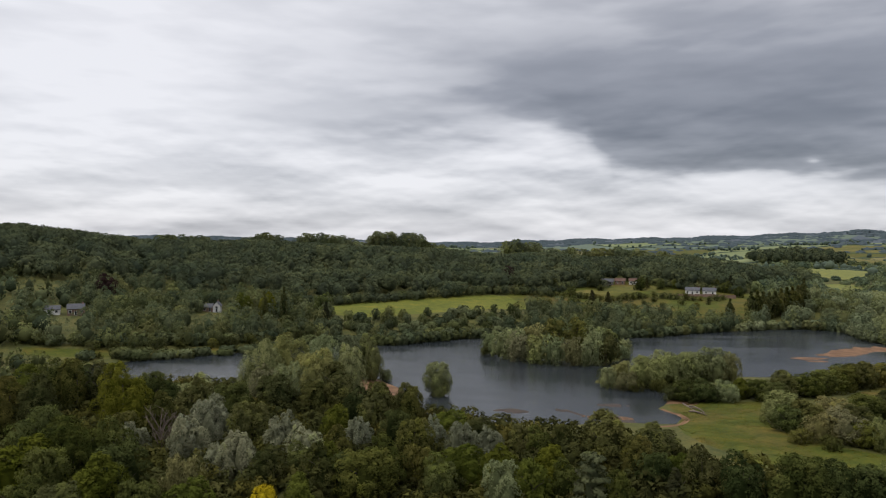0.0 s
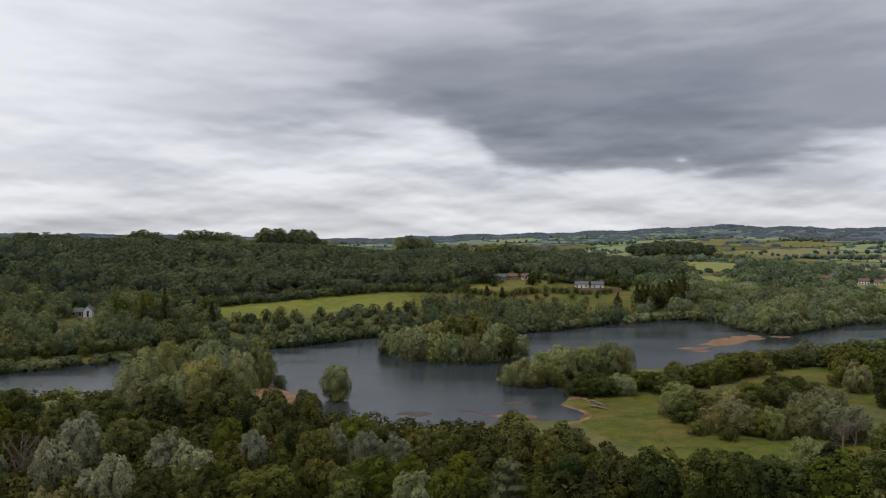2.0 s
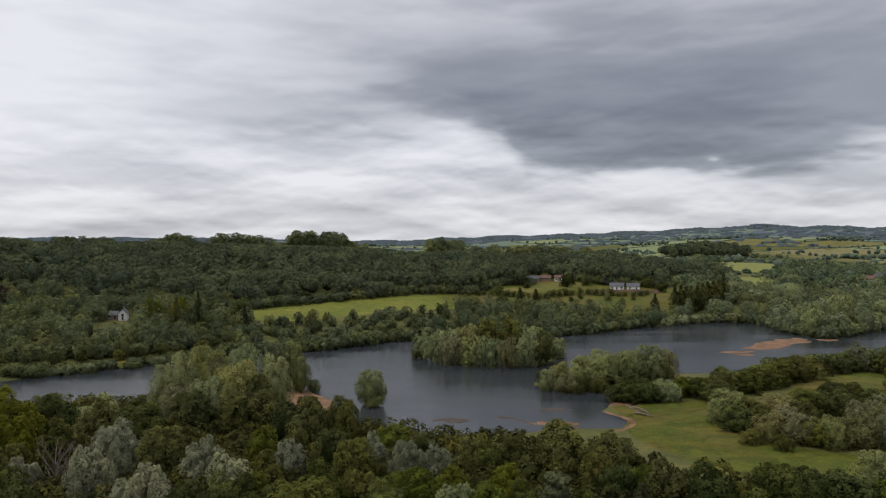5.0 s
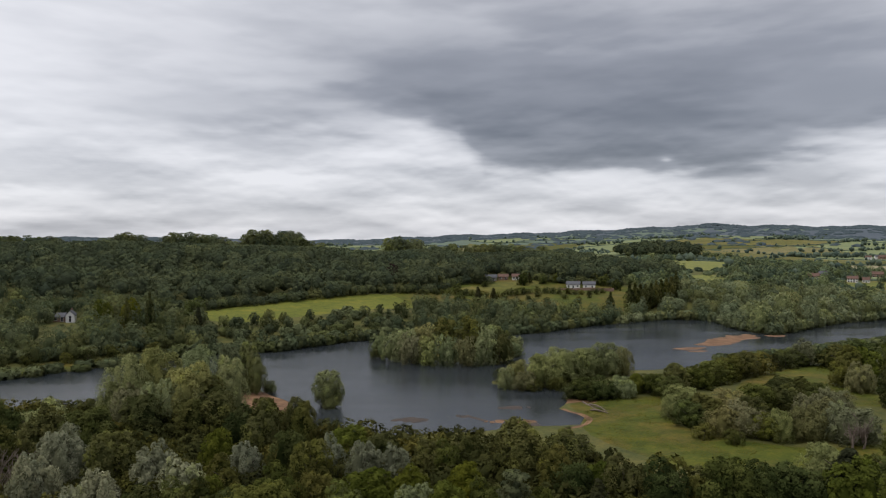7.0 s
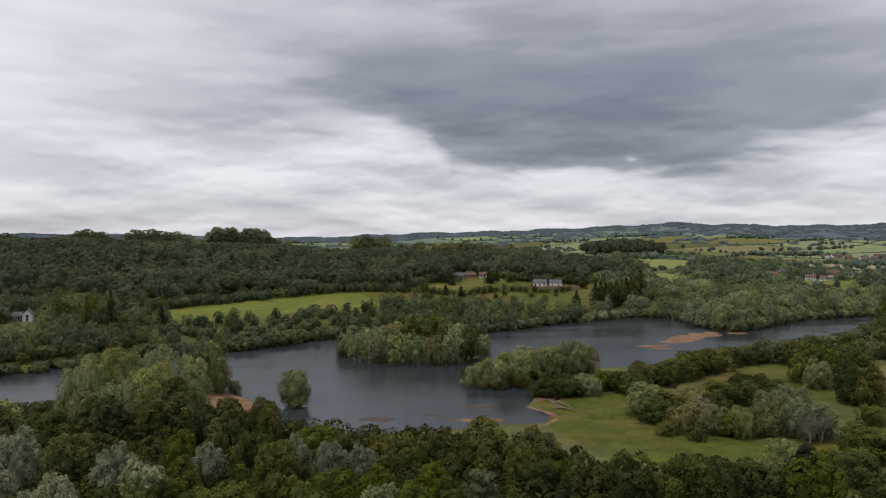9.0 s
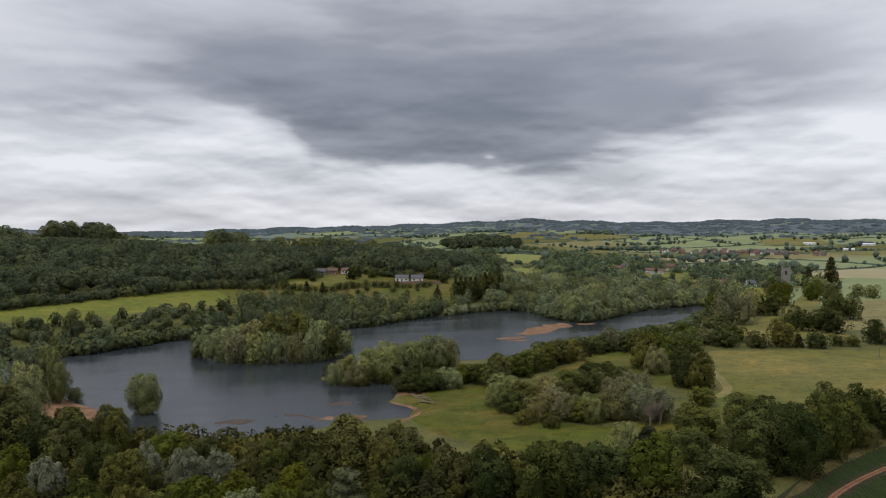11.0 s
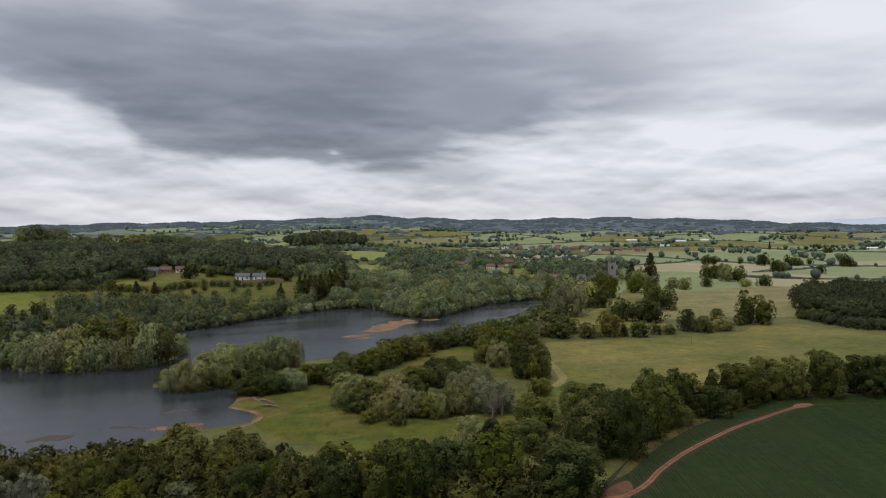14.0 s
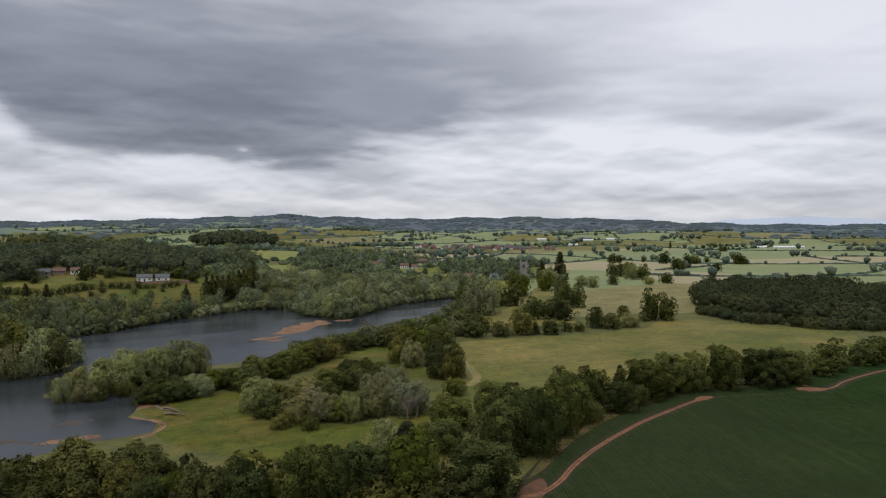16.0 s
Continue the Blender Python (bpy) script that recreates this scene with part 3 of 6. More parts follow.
def build_ground():
    from mathutils.geometry import delaunay_2d_cdt
    pts = [Vector(p) for p in ground_points()]
    edges = []
    zones = [(n, m, l, smooth(o, 1.2, 0.12, k) if n in ("track", "grass_path", "beach", "soil_corner", "bare_earth") else smooth(o, 8.0 if n != "row_crop_field" else 5.0, 0.8, k)) for k, (n, m, l, o) in enumerate(FIELDS)]
    for poly in [*SHORES, *[z[3] for z in zones]]:
        s = len(pts)
        pts += [Vector(p) for p in poly]
        edges += [(s + i, s + (i + 1) % len(poly)) for i in range(len(poly))]
    v, e, f = delaunay_2d_cdt(pts, edges, [], 0, 0.05)[:3]
    v = np.array([(p.x, p.y) for p in v])
    f = np.array([t for t in f if len(t) == 3])
    z = land(v[:, 0], v[:, 1])
    c = v[f].mean(1)
    owner = np.full(len(f), -1)
    lake = inside(LAKE, c[:, 0], c[:, 1])
    for k, (n, m, l, poly) in enumerate(zones):
        owner[inside(poly, c[:, 0], c[:, 1]) & ~lake] = k

    def sheet(name, pick, mat):
        tri = f[pick]
        used, inv = np.unique(tri, return_inverse=True)
        me = bpy.data.meshes.new(name)
        me.from_pydata(np.column_stack([v[used], z[used]]).tolist(), [], inv.reshape(-1, 3).tolist())
        me.materials.append(mat)
        me.shade_smooth()
        return new(name, me)

    g = sheet("ground", owner < 0, M["floor"])
    tagged(g, "dark woodland floor and rough ground of the valley", "ground", kind="structure")
    # sand at the water's edge, patchwork farmland and haze-tinted far hills
    me = g.data
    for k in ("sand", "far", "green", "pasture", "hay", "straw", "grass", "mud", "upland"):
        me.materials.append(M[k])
    cc = c[owner < 0]
    idx = np.zeros(len(cc), int)
    r = np.hypot(cc[:, 0], cc[:, 1])
    isbar = np.logical_or.reduce([inside(q, cc[:, 0], cc[:, 1]) for q in SHORES[2:]])
    idx[inside(LAKE, cc[:, 0], cc[:, 1]) & ~inside(ISLAND, cc[:, 0], cc[:, 1])] = 8
    idx[isbar] = 1
    idx[np.logical_or.reduce([inside(q, cc[:, 0], cc[:, 1]) for q in SHORES[9:]])] = 8
    rot = radians(28)
    u = (cc[:, 0] * math.cos(rot) + cc[:, 1] * math.sin(rot)) / 300
    w = (-cc[:, 0] * math.sin(rot) + cc[:, 1] * math.cos(rot)) / 200
    cell = np.floor(u + 0.3 * np.sin(w * 1.7)) * 57 + np.floor(w + 0.3 * np.sin(u * 2.1)) * 131
    pick = (np.abs(np.sin(cell * 12.9898) * 43758.5453) % 1)
    vale = (r > 560) & ((cc[:, 0] > 330) | (r > 1100))
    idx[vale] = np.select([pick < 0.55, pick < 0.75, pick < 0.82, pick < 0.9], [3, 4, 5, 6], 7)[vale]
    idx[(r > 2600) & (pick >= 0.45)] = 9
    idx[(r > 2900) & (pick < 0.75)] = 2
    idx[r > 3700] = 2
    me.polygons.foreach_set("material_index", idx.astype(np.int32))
    for k, (n, m, l, poly) in enumerate(zones):
        if (owner == k).any():
            tagged(sheet(n, owner == k, M[m]), l, "field", kind="structure")

    # the water, flat at 0, a little under the banks
    bm = bmesh.new()
    vs = [bm.verts.new((*p, 0.0)) for p in LAKE]
    bm.faces.new(vs)
    bmesh.ops.triangulate(bm, faces=bm.faces[:])
    me = bpy.data.meshes.new("water")
    bm.to_mesh(me)
    bm.free()
    me.materials.append(M["water"])
    tagged(new("water", me), "dark grey rippled water of a still lake", "lake", kind="structure")


build_ground()


# ---- trees ----
def mesh_of(name, verts, faces, mat, tone=None, normals=None):
    me = bpy.data.meshes.new(name)
    verts = np.asarray(verts, np.float32)
    faces = np.asarray(faces, np.int32)
    me.vertices.add(len(verts))
    me.vertices.foreach_set("co", verts.ravel())
    k = faces.shape[1]
    me.loops.add(faces.size)
    me.loops.foreach_set("vertex_index", faces.ravel())
    me.polygons.add(len(faces))
    me.polygons.foreach_set("loop_start", np.arange(0, faces.size, k, dtype=np.int32))
    me.polygons.foreach_set("loop_total", np.full(len(faces), k, np.int32))
    me.update(calc_edges=True)
    me.polygons.foreach_set("use_smooth", np.ones(len(faces), bool))
    me.materials.append(mat)
    if tone is not None:
        me.attributes.new("tone", "FLOAT", "POINT").data.foreach_set("value", np.asarray(tone, np.float32))
    if normals is not None:
        me.normals_split_custom_set_from_vertices(np.asarray(normals, np.float32).tolist())
    return me


def unit(v):
    return v / np.maximum(np.linalg.norm(v, axis=-1, keepdims=True), 1e-9)


def leafage(rng, mid, half, lobes, radii, per, size, sweep, soft):
    """Leaves on the outer sides of the lobes of one crown. Gives vertices, triangles, normals and the tone of each lobe."""
    n = len(lobes)
    out = unit((lobes - mid) / half)
    d = unit(rng.normal(size=(n, per, 3)) + 0.75 * out[:, None, :] + np.array((0, 0, 0.35)))
    p = (lobes[:, None, :] + d * radii[:, None, :] * rng.uniform(0.62, 1.12, (n, per, 1))).reshape(-1, 3)
    side = unit((d / radii[:, None, :]).reshape(-1, 3))
    whole = unit((p - mid) / half)
    nrm = unit(0.55 * side + soft * whole + np.array((0, 0, 0.15)) + rng.normal(scale=0.18 if soft < 0.9 else 0.09, size=p.shape))
    face = unit(nrm + rng.normal(scale=0.45, size=p.shape))
    way = unit(rng.normal(size=p.shape)) * (1 - sweep) + sweep * (whole * 0.6 + np.array((0, 0, 0.9)))
    t = unit(way - face * np.sum(way * face, axis=1, keepdims=True))
    b = np.cross(face, t)
    s = size * rng.uniform(0.6, 1.35, (len(p), 1))
    v = np.stack([p - t * s * 0.8 - b * s * 0.5, p + t * s * 1.0, p - t * s * 0.8 + b * s * 0.5], 1).reshape(-1, 3)
    f = np.arange(len(v)).reshape(-1, 3)
    tone = np.repeat(rng.normal(0, 0.18 if soft < 0.9 else 0.12, n), per * 3)
    return v, f, np.repeat(nrm, 3, axis=0), tone


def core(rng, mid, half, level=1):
    """The dense inside of a crown, its tone lowered as painted shade."""
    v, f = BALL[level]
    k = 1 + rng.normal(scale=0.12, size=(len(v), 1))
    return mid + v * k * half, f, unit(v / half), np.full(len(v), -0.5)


def profile(shape, t):
    """Half width of a crown at the share t of its height."""
    if shape == "cone":
        return 1.02 - t
    if shape == "column":
        return np.sin(np.clip(t * 1.1 + 0.12, 0, 1) * math.pi) ** 0.6
    if shape == "orb":
        return np.sqrt(np.clip(1 - (2 * t - 1) ** 2, 0.02, 1))
    if shape == "dome":
        return np.where(t > 0.3, np.sqrt(np.clip(1 - ((t - 0.3) / 0.7) ** 2, 0.02, 1)), 0.55 + 0.45 * t / 0.3)
    top, power, foot = (0.45, 2.2, 0.80) if shape == "round" else (0.34, 1.6, 0.74)
    up = np.clip((t - top) / (1 - top), 0, 1)
    return np.where(t > top, np.clip(1 - up ** power, 0.02, 1) ** 0.62, foot + (1 - foot) * t / top)


def crown_of(rng, h, w, shape, stems, n, per, size, lobe=0.26, stretch=1.25, sweep=0.2, level=1, low=0.03, soft=0.6):
    """A crown of some stems, each with its lobes of leaves."""
    parts = []
    for k in range(stems):
        a = 2 * math.pi * (k + rng.uniform(-0.25, 0.25)) / stems + 0.7
        off = 0.0 if stems == 1 else w * (0.42 if stems > 2 else 0.34)
        sw = w if stems == 1 else w * (0.66 if stems > 2 else 0.74)
        sh = h * (1.0 if k == 0 else rng.uniform(0.74, 0.96))
        at = np.array((math.cos(a) * off, math.sin(a) * off, 0.0))
        m = max(4, n // stems)
        t = np.clip((np.arange(m) + rng.uniform(0, 1, m)) / m, 0.03, 0.94) ** 0.9
        if shape == "tiers":
            t = np.clip(np.floor(t * 7) / 7 + rng.uniform(0.02, 0.06, m), 0, 0.97)
            k0 = 1.03 - 0.8 * t
            rr = sw * k0 * np.sqrt(rng.uniform(0.08, 0.9, m))
        else:
            k0 = profile(shape, t)
            rr = sw * k0 * rng.uniform(0.60, 0.84, m)
        g = np.arange(m) * 2.39996 + rng.uniform(-0.5, 0.5, m)
        rr = rr * (1 + 0.12 * np.sin(2 * g + rng.uniform(0, 6)) + 0.08 * np.sin(3 * g + rng.uniform(0, 6)))
        z = sh * (low + (0.97 - low) * t)
        r = w * lobe * rng.uniform(0.72, 1.3, m) * np.clip(0.45 + 0.65 * k0, 0.4, 1.0)
        z = np.minimum(z, sh - r * stretch * 0.75)
        lobes = at + np.column_stack([np.cos(g) * rr, np.sin(g) * rr, z])
        tall = 0.32 if shape == "tiers" else stretch
        radii = np.column_stack([r, r, r * tall])
        mid, half = at + np.array((0, 0, sh * 0.45)), np.array((sw, sw, sh * 0.55))
        parts.append(leafage(rng, mid, half, lobes, radii, per, size, sweep, soft))
        thin = 0.36 if h < 5.5 else {"cone": 0.42, "column": 0.5, "tiers": 0.25, "dome": 0.5}.get(shape, 0.46)
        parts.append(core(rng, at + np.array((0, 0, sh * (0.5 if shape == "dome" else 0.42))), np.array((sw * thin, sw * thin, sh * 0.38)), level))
    return parts


def merged(parts):
    """Joins crowns: vertices, triangles, normals, tones."""
    n, fs = 0, []
    for v, f, q, t in parts:
        fs.append(f + n)
        n += len(v)
    return np.concatenate([p[0] for p in parts]), np.concatenate(fs), np.concatenate([p[2] for p in parts]), np.concatenate([p[3] for p in parts])


def ball(level):
    bm = bmesh.new()
    bmesh.ops.create_icosphere(bm, subdivisions=level, radius=1.0)
    bm.verts.ensure_lookup_table()
    v = np.array([p.co[:] for p in bm.verts])
    f = np.array([[q.index for q in t.verts] for t in bm.faces])
    bm.free()
    return v, f


BALL = {k: ball(k) for k in (1, 2)}


def clumps(rng, centres, radii, flat=1.0, rough=0.13):
    """Uneven dense masses of leaves inside the sprays."""
    v, f = BALL[1]
    n, m = len(centres), len(v)
    k = 1 + rng.normal(scale=rough, size=(n, m, 1))
    p = centres[:, None, :] + v[None] * k * radii[:, None, None] * np.array((1, 1, flat))
    return p.reshape(-1, 3), (f[None] + (np.arange(n) * m)[:, None, None]).reshape(-1, 3)


def dome(rng, centre, half, lumps=8, level=2):
    """One lumpy crown."""
    v, f = BALL[level]
    d = rng.normal(size=(lumps, 3))
    d[:, 2] = np.abs(d[:, 2])
    d /= np.linalg.norm(d, axis=1, keepdims=True)
    near = np.clip(((v @ d.T).max(1) - 0.62) / 0.38, 0, 1)
    k = 0.74 + 0.32 * np.sqrt(near) + rng.normal(scale=0.13, size=len(v))
    return centre + v * k[:, None] * half, f


def tube(rng, a, b, ra, rb, sides=6, bend=0.0, steps=3):
    a, b = np.array(a, float), np.array(b, float)
    d = b - a
    d /= np.linalg.norm(d)
    s = np.cross(d, (0.3, 0.9, 0.1))
    s /= np.linalg.norm(s)
    q = np.cross(d, s)
    off = rng.normal(size=3) * bend
    v, f = [], []
    for i in range(steps + 1):
        u = i / steps
        c = a + (b - a) * u + off * math.sin(u * math.pi)
        rr = ra + (rb - ra) * u
        for j in range(sides):
            w = 2 * math.pi * j / sides
            v.append(c + rr * (math.cos(w) * s + math.sin(w) * q))
    for i in range(steps):
        for j in range(sides):
            k = (j + 1) % sides
            f.append((i * sides + j, i * sides + k, (i + 1) * sides + k, (i + 1) * sides + j))
    return np.array(v), np.array(f)


def joined(parts):
    vs, fs, n = [], [], 0
    for v, f in parts:
        vs.append(v)
        fs.append(f + n)
        n += len(v)
    return np.concatenate(vs), np.concatenate(fs)


# kinds of tree: height, half width, shape, stems, lobes, leaves on each, leaf size, lobe size, stretch, upward sweep
KINDS = {
    "oak": (10.5, 4.6, "round", 3, 66, 64, 0.36, 0.25, 1.05, 0.15),
    "ash": (10.0, 4.0, "upright", 2, 60, 66, 0.34, 0.25, 1.30, 0.30),
    "lime": (9.0, 3.8, "upright", 2, 60, 66, 0.31, 0.25, 1.20, 0.25),
    "willow": (9.0, 4.4, "upright", 4, 64, 66, 0.32, 0.22, 1.60, 0.50),
    "silver": (8.0, 3.2, "upright", 3, 54, 70, 0.27, 0.22, 1.70, 0.55),
    "sallow": (9.0, 4.4, "upright", 3, 66, 66, 0.31, 0.23, 1.45, 0.40),
    "orb": (9.0, 4.4, "orb", 1, 66, 70, 0.31, 0.24, 1.30, 0.40),
    "crown": (12.0, 6.0, "dome", 2, 80, 100, 0.32, 0.25, 0.85, 0.10),
    "aspen": (10.0, 3.2, "upright", 2, 54, 64, 0.29, 0.26, 1.60, 0.40),
    "pine": (9.0, 2.4, "cone", 1, 54, 60, 0.27, 0.28, 0.90, 0.20),
    "cedar": (10.0, 4.6, "tiers", 1, 70, 60, 0.31, 0.22, 1.00, 0.10),
    "copper": (10.5, 4.4, "round", 2, 56, 60, 0.36, 0.25, 1.10, 0.20),
    "gold": (6.0, 2.8, "round", 1, 46, 70, 0.22, 0.28, 1.10, 0.20),
    "poplar": (15.0, 1.9, "column", 1, 54, 60, 0.34, 0.40, 2.20, 0.70),
    "bush": (4.0, 2.6, "round", 2, 36, 56, 0.21, 0.30, 1.00, 0.20),
}


def make_tree(kind, seed, grade):
    """Trunk with limbs, and crown; grade 0 for trees far off, 1 near, 2 near and large."""
    rng = np.random.default_rng(seed)
    h, w, shape, stems, n, per, size, lobe, stretch, sweep = KINDS[kind]
    n, per, size = ((int(n * 0.7), int(per * 0.6), size * 1.22), (int(n * 1.15), int(per * 1.5), size * 0.70), (int(n * 2.0), int(per * 1.7), size * 0.47))[grade]
    if grade == 0:
        lobe *= 1.2
    elif grade == 2:
        lobe *= 0.85
    parts = crown_of(rng, h, w, shape, stems, n, per, size, lobe, stretch, sweep, 1 if grade == 0 else 2, 0.14 if kind == "aspen" else 0.02)
    v, f, q, tone = merged(parts)
    stem = [tube(rng, (0, 0, -0.6), (0, 0, h * 0.72), 0.028 * h, 0.010 * h, 7, 0.15, 4)]
    for i in range(7):
        z = h * rng.uniform(0.12, 0.5)
        a = i * 0.9 + rng.uniform(0, 0.5)
        stem.append(tube(rng, (0, 0, z), (math.cos(a) * w * 0.62, math.sin(a) * w * 0.62, z + h * 0.25), 0.012 * h, 0.004 * h, 5, 0.2, 2))
    trunk = joined(stem)
    first, at, bridges = len(stem[0][0]), 0, []
    for tv, tf in stem[1:]:
        at += len(tv)
        start = first + at - len(tv)
        near = np.argsort(np.linalg.norm(trunk[0][:first] - trunk[0][start], axis=1))[:2]
        bridges.append((start, start + 1, near[0], near[1]))
    trunk = trunk[0], np.concatenate([trunk[1], np.array(bridges)])
    leaf = LEAF.get({"crown": "crest", "poplar": "ash"}.get(kind, kind)) or LEAF["ash"]
    return mesh_of("trunk", *trunk, M["bark"]), mesh_of("crown", v, f, leaf, tone, q)


NAMES = {
    "orb": ("sallow_tree", "lone grey-green sallow rising from shallow water"),
    "aspen": ("aspen_tree", "tall slender tree with bare pale lower trunk"),
    "crown": ("hill_tree", "tall round-headed tree on the hill"),
    "sallow": ("sallow_tree", "pale grey-green sallow with a full round crown"),
    "oak": ("oak_tree", "broad dark green oak with a dense crown"),
    "ash": ("ash_tree", "mid-green leafy tree with a rounded crown"),
    "lime": ("lime_tree", "bright yellow-green broadleaf tree"),
    "willow": ("willow_tree", "grey-green ragged willow beside the water"),
    "silver": ("silver_willow", "pale silvery-leaved willow among darker trees"),
    "pine": ("pine_tree", "dark green pointed conifer among broadleaf trees"),
    "cedar": ("cedar_tree", "blue-green cedar with layered branches"),
    "copper": ("copper_beech", "dark purple-brown copper beech"),
    "gold": ("golden_tree", "bright yellow-leaved ornamental tree"),
    "poplar": ("poplar_tree", "tall narrow columnar poplar"),
    "bush": ("bush", "low dense green bush"),
}
PROTO = {}


def proto(kind, variant, grade):
    key = (kind, variant, grade)
    if key not in PROTO:
        PROTO[key] = make_tree(kind, 100 * variant + sum(map(ord, kind)), grade)
    return PROTO[key]


def plant(kind, x, y, height, width=None, variant=0, turn=0.0, group="", label=""):
    """One tree: an Empty at its foot with trunk and crown."""
    h0, w0 = KINDS[kind][:2]
    k = height / h0
    trunk, crown = proto(kind, variant, 0 if math.hypot(x, y) > 285 else 2 if k > 1.45 else 1)
    kw = width / 2 / w0 if width else k
    if KINDS[kind][2] in ("round", "upright", "dome"):
        kw = min(kw, 1.4 * height / 2 / w0)
    name, text = NAMES[kind]
    base = new(name)
    z = float(land(np.array([x]), np.array([y]))[0])
    base.matrix_world = Matrix.LocRotScale((x, y, max(z, 0.0)), Euler((0, 0, turn)), (kw, kw, k))
    for n, me in (("trunk", trunk), ("crown", crown)):
        o = new(n, me)
        o.parent = base
    tagged(base, label or text, "bush" if kind == "bush" else "tree", group)
    return base


def scatter(poly, gap, seed, bounds=None):
    """Uneven spacing of points inside an outline."""
    poly = np.array(poly, float)
    rng = np.random.default_rng(seed)
    lo, hi = poly.min(0), poly.max(0)
    pts = []
    rows = int((hi[1] - lo[1]) / (gap * 0.87)) + 1
    for j in range(rows):
        for i in range(int((hi[0] - lo[0]) / gap) + 2):
            p = lo + np.array(((i + 0.5 * (j % 2)) * gap, j * gap * 0.87)) + rng.uniform(-0.33, 0.33, 2) * gap
            pts.append(p)
    pts = np.array(pts)
    pts = pts[inside(poly, pts[:, 0], pts[:, 1])]
    wet = inside(LAKE, pts[:, 0], pts[:, 1]) & ~inside(ISLAND, pts[:, 0], pts[:, 1])
    return pts[~wet], rng


def woodland(name, label, poly, gap, seed, heights, lumps=10, per=20, size=0.6, leaf="wood", wide=(0.46, 0.64), column=0.0, avoid=(), pts=None, hush=(), hushed=0.3, lobes=3):
    """A wood too full to count, as one object: lumpy crowns with leaf sprays over hidden trunks."""
    rng = np.random.default_rng(seed)
    if pts is None:
        pts, rng = scatter(poly, gap, seed)
    low = np.zeros(len(pts), bool)
    for n, m, l, o in FIELDS:
        if n in avoid:
            keep = ~inside(np.array(o, float), pts[:, 0], pts[:, 1])
            pts, low = pts[keep], low[keep]
        if n in hush:
            # growth kept low on the camera's sight lines to a field beyond
            for step in range(0, 150, 12):
                far = 1 + step / np.hypot(pts[:, 0], pts[:, 1])
                low |= inside(np.array(o, float), pts[:, 0] * far, pts[:, 1] * far)
    z = np.maximum(land(pts[:, 0], pts[:, 1]), 0)
    parts, leans = [], []
    dense = name in ("hill_wood", "crest_trees", "oak_wood", "knoll_wood")
    ridge = np.array([q[:2] for q in CREST], float)
    for p, g, small in zip(pts, z, low):
        if any((p[0] - a) ** 2 + (p[1] - b) ** 2 < c * c for a, b, c in CLEARINGS):
            continue
        tall = np.clip(0.5 + 0.95 * noise.noise(Vector((p[0] / 42, p[1] / 42, seed))), 0, 1)
        h = heights[0] + (heights[1] - heights[0]) * np.clip(0.55 * tall + rng.uniform(0, 0.45), 0, 1)
        w = gap * rng.uniform(*wide)
        if rng.random() < column:
            w, h = w * 0.45, h * 1.25
        elif small:
            w, h = w * max(hushed, 0.45), h * hushed
        if name == "hill_wood":
            h = min(h, 6 + 0.10 * float(off_line(ridge, p[:1], p[1:], False)[0]))
        shape = "round" if dense or rng.random() < 0.45 else "upright"
        stems = 1 if dense or lobes == 1 or h < 5 else int(rng.integers(1, 3))
        count = lumps + 4 * lobes
        if h < 5.5:
            one = crown_of(rng, h, w * 1.1, "round", 1, count, per * 4, size * 1.4, 0.34, 0.9, 0.2, soft=0.85)
        elif dense:
            one = crown_of(rng, h, w, "dome", 1, int(count * 1.6), int(per * 3.2), size * 0.9, 0.23, 0.75, 0.1, low=0.3, soft=1.3)
        else:
            one = crown_of(rng, h, w, shape, stems, count, per * 4, size * rng.uniform(0.72, 0.88), 0.26, rng.uniform(0.95, 1.35), rng.uniform(0.1, 0.4), soft=1.05)
        own = np.clip(rng.normal(0.42, 0.2), 0, 1) if dense else float(rng.choice((0.02, 0.2, 0.35, 0.45, 0.55, 0.7, 1.0))) + rng.uniform(-0.08, 0.08)
        turn = rng.uniform(0, 6.28)
        cs, sn = math.cos(turn), math.sin(turn)
        spin = np.array(((cs, sn, 0), (-sn, cs, 0), (0, 0, 1)))
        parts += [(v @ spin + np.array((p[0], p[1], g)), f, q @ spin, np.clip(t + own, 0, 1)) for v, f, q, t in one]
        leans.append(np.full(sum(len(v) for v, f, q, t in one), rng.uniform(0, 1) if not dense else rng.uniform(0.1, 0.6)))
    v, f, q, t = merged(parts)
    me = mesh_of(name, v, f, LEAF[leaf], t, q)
    me.attributes.new("lean", "FLOAT", "POINT").data.foreach_set("value", np.concatenate(leans).astype(np.float32))
    return tagged(new(name, me), label, "woodland", kind="stuff")


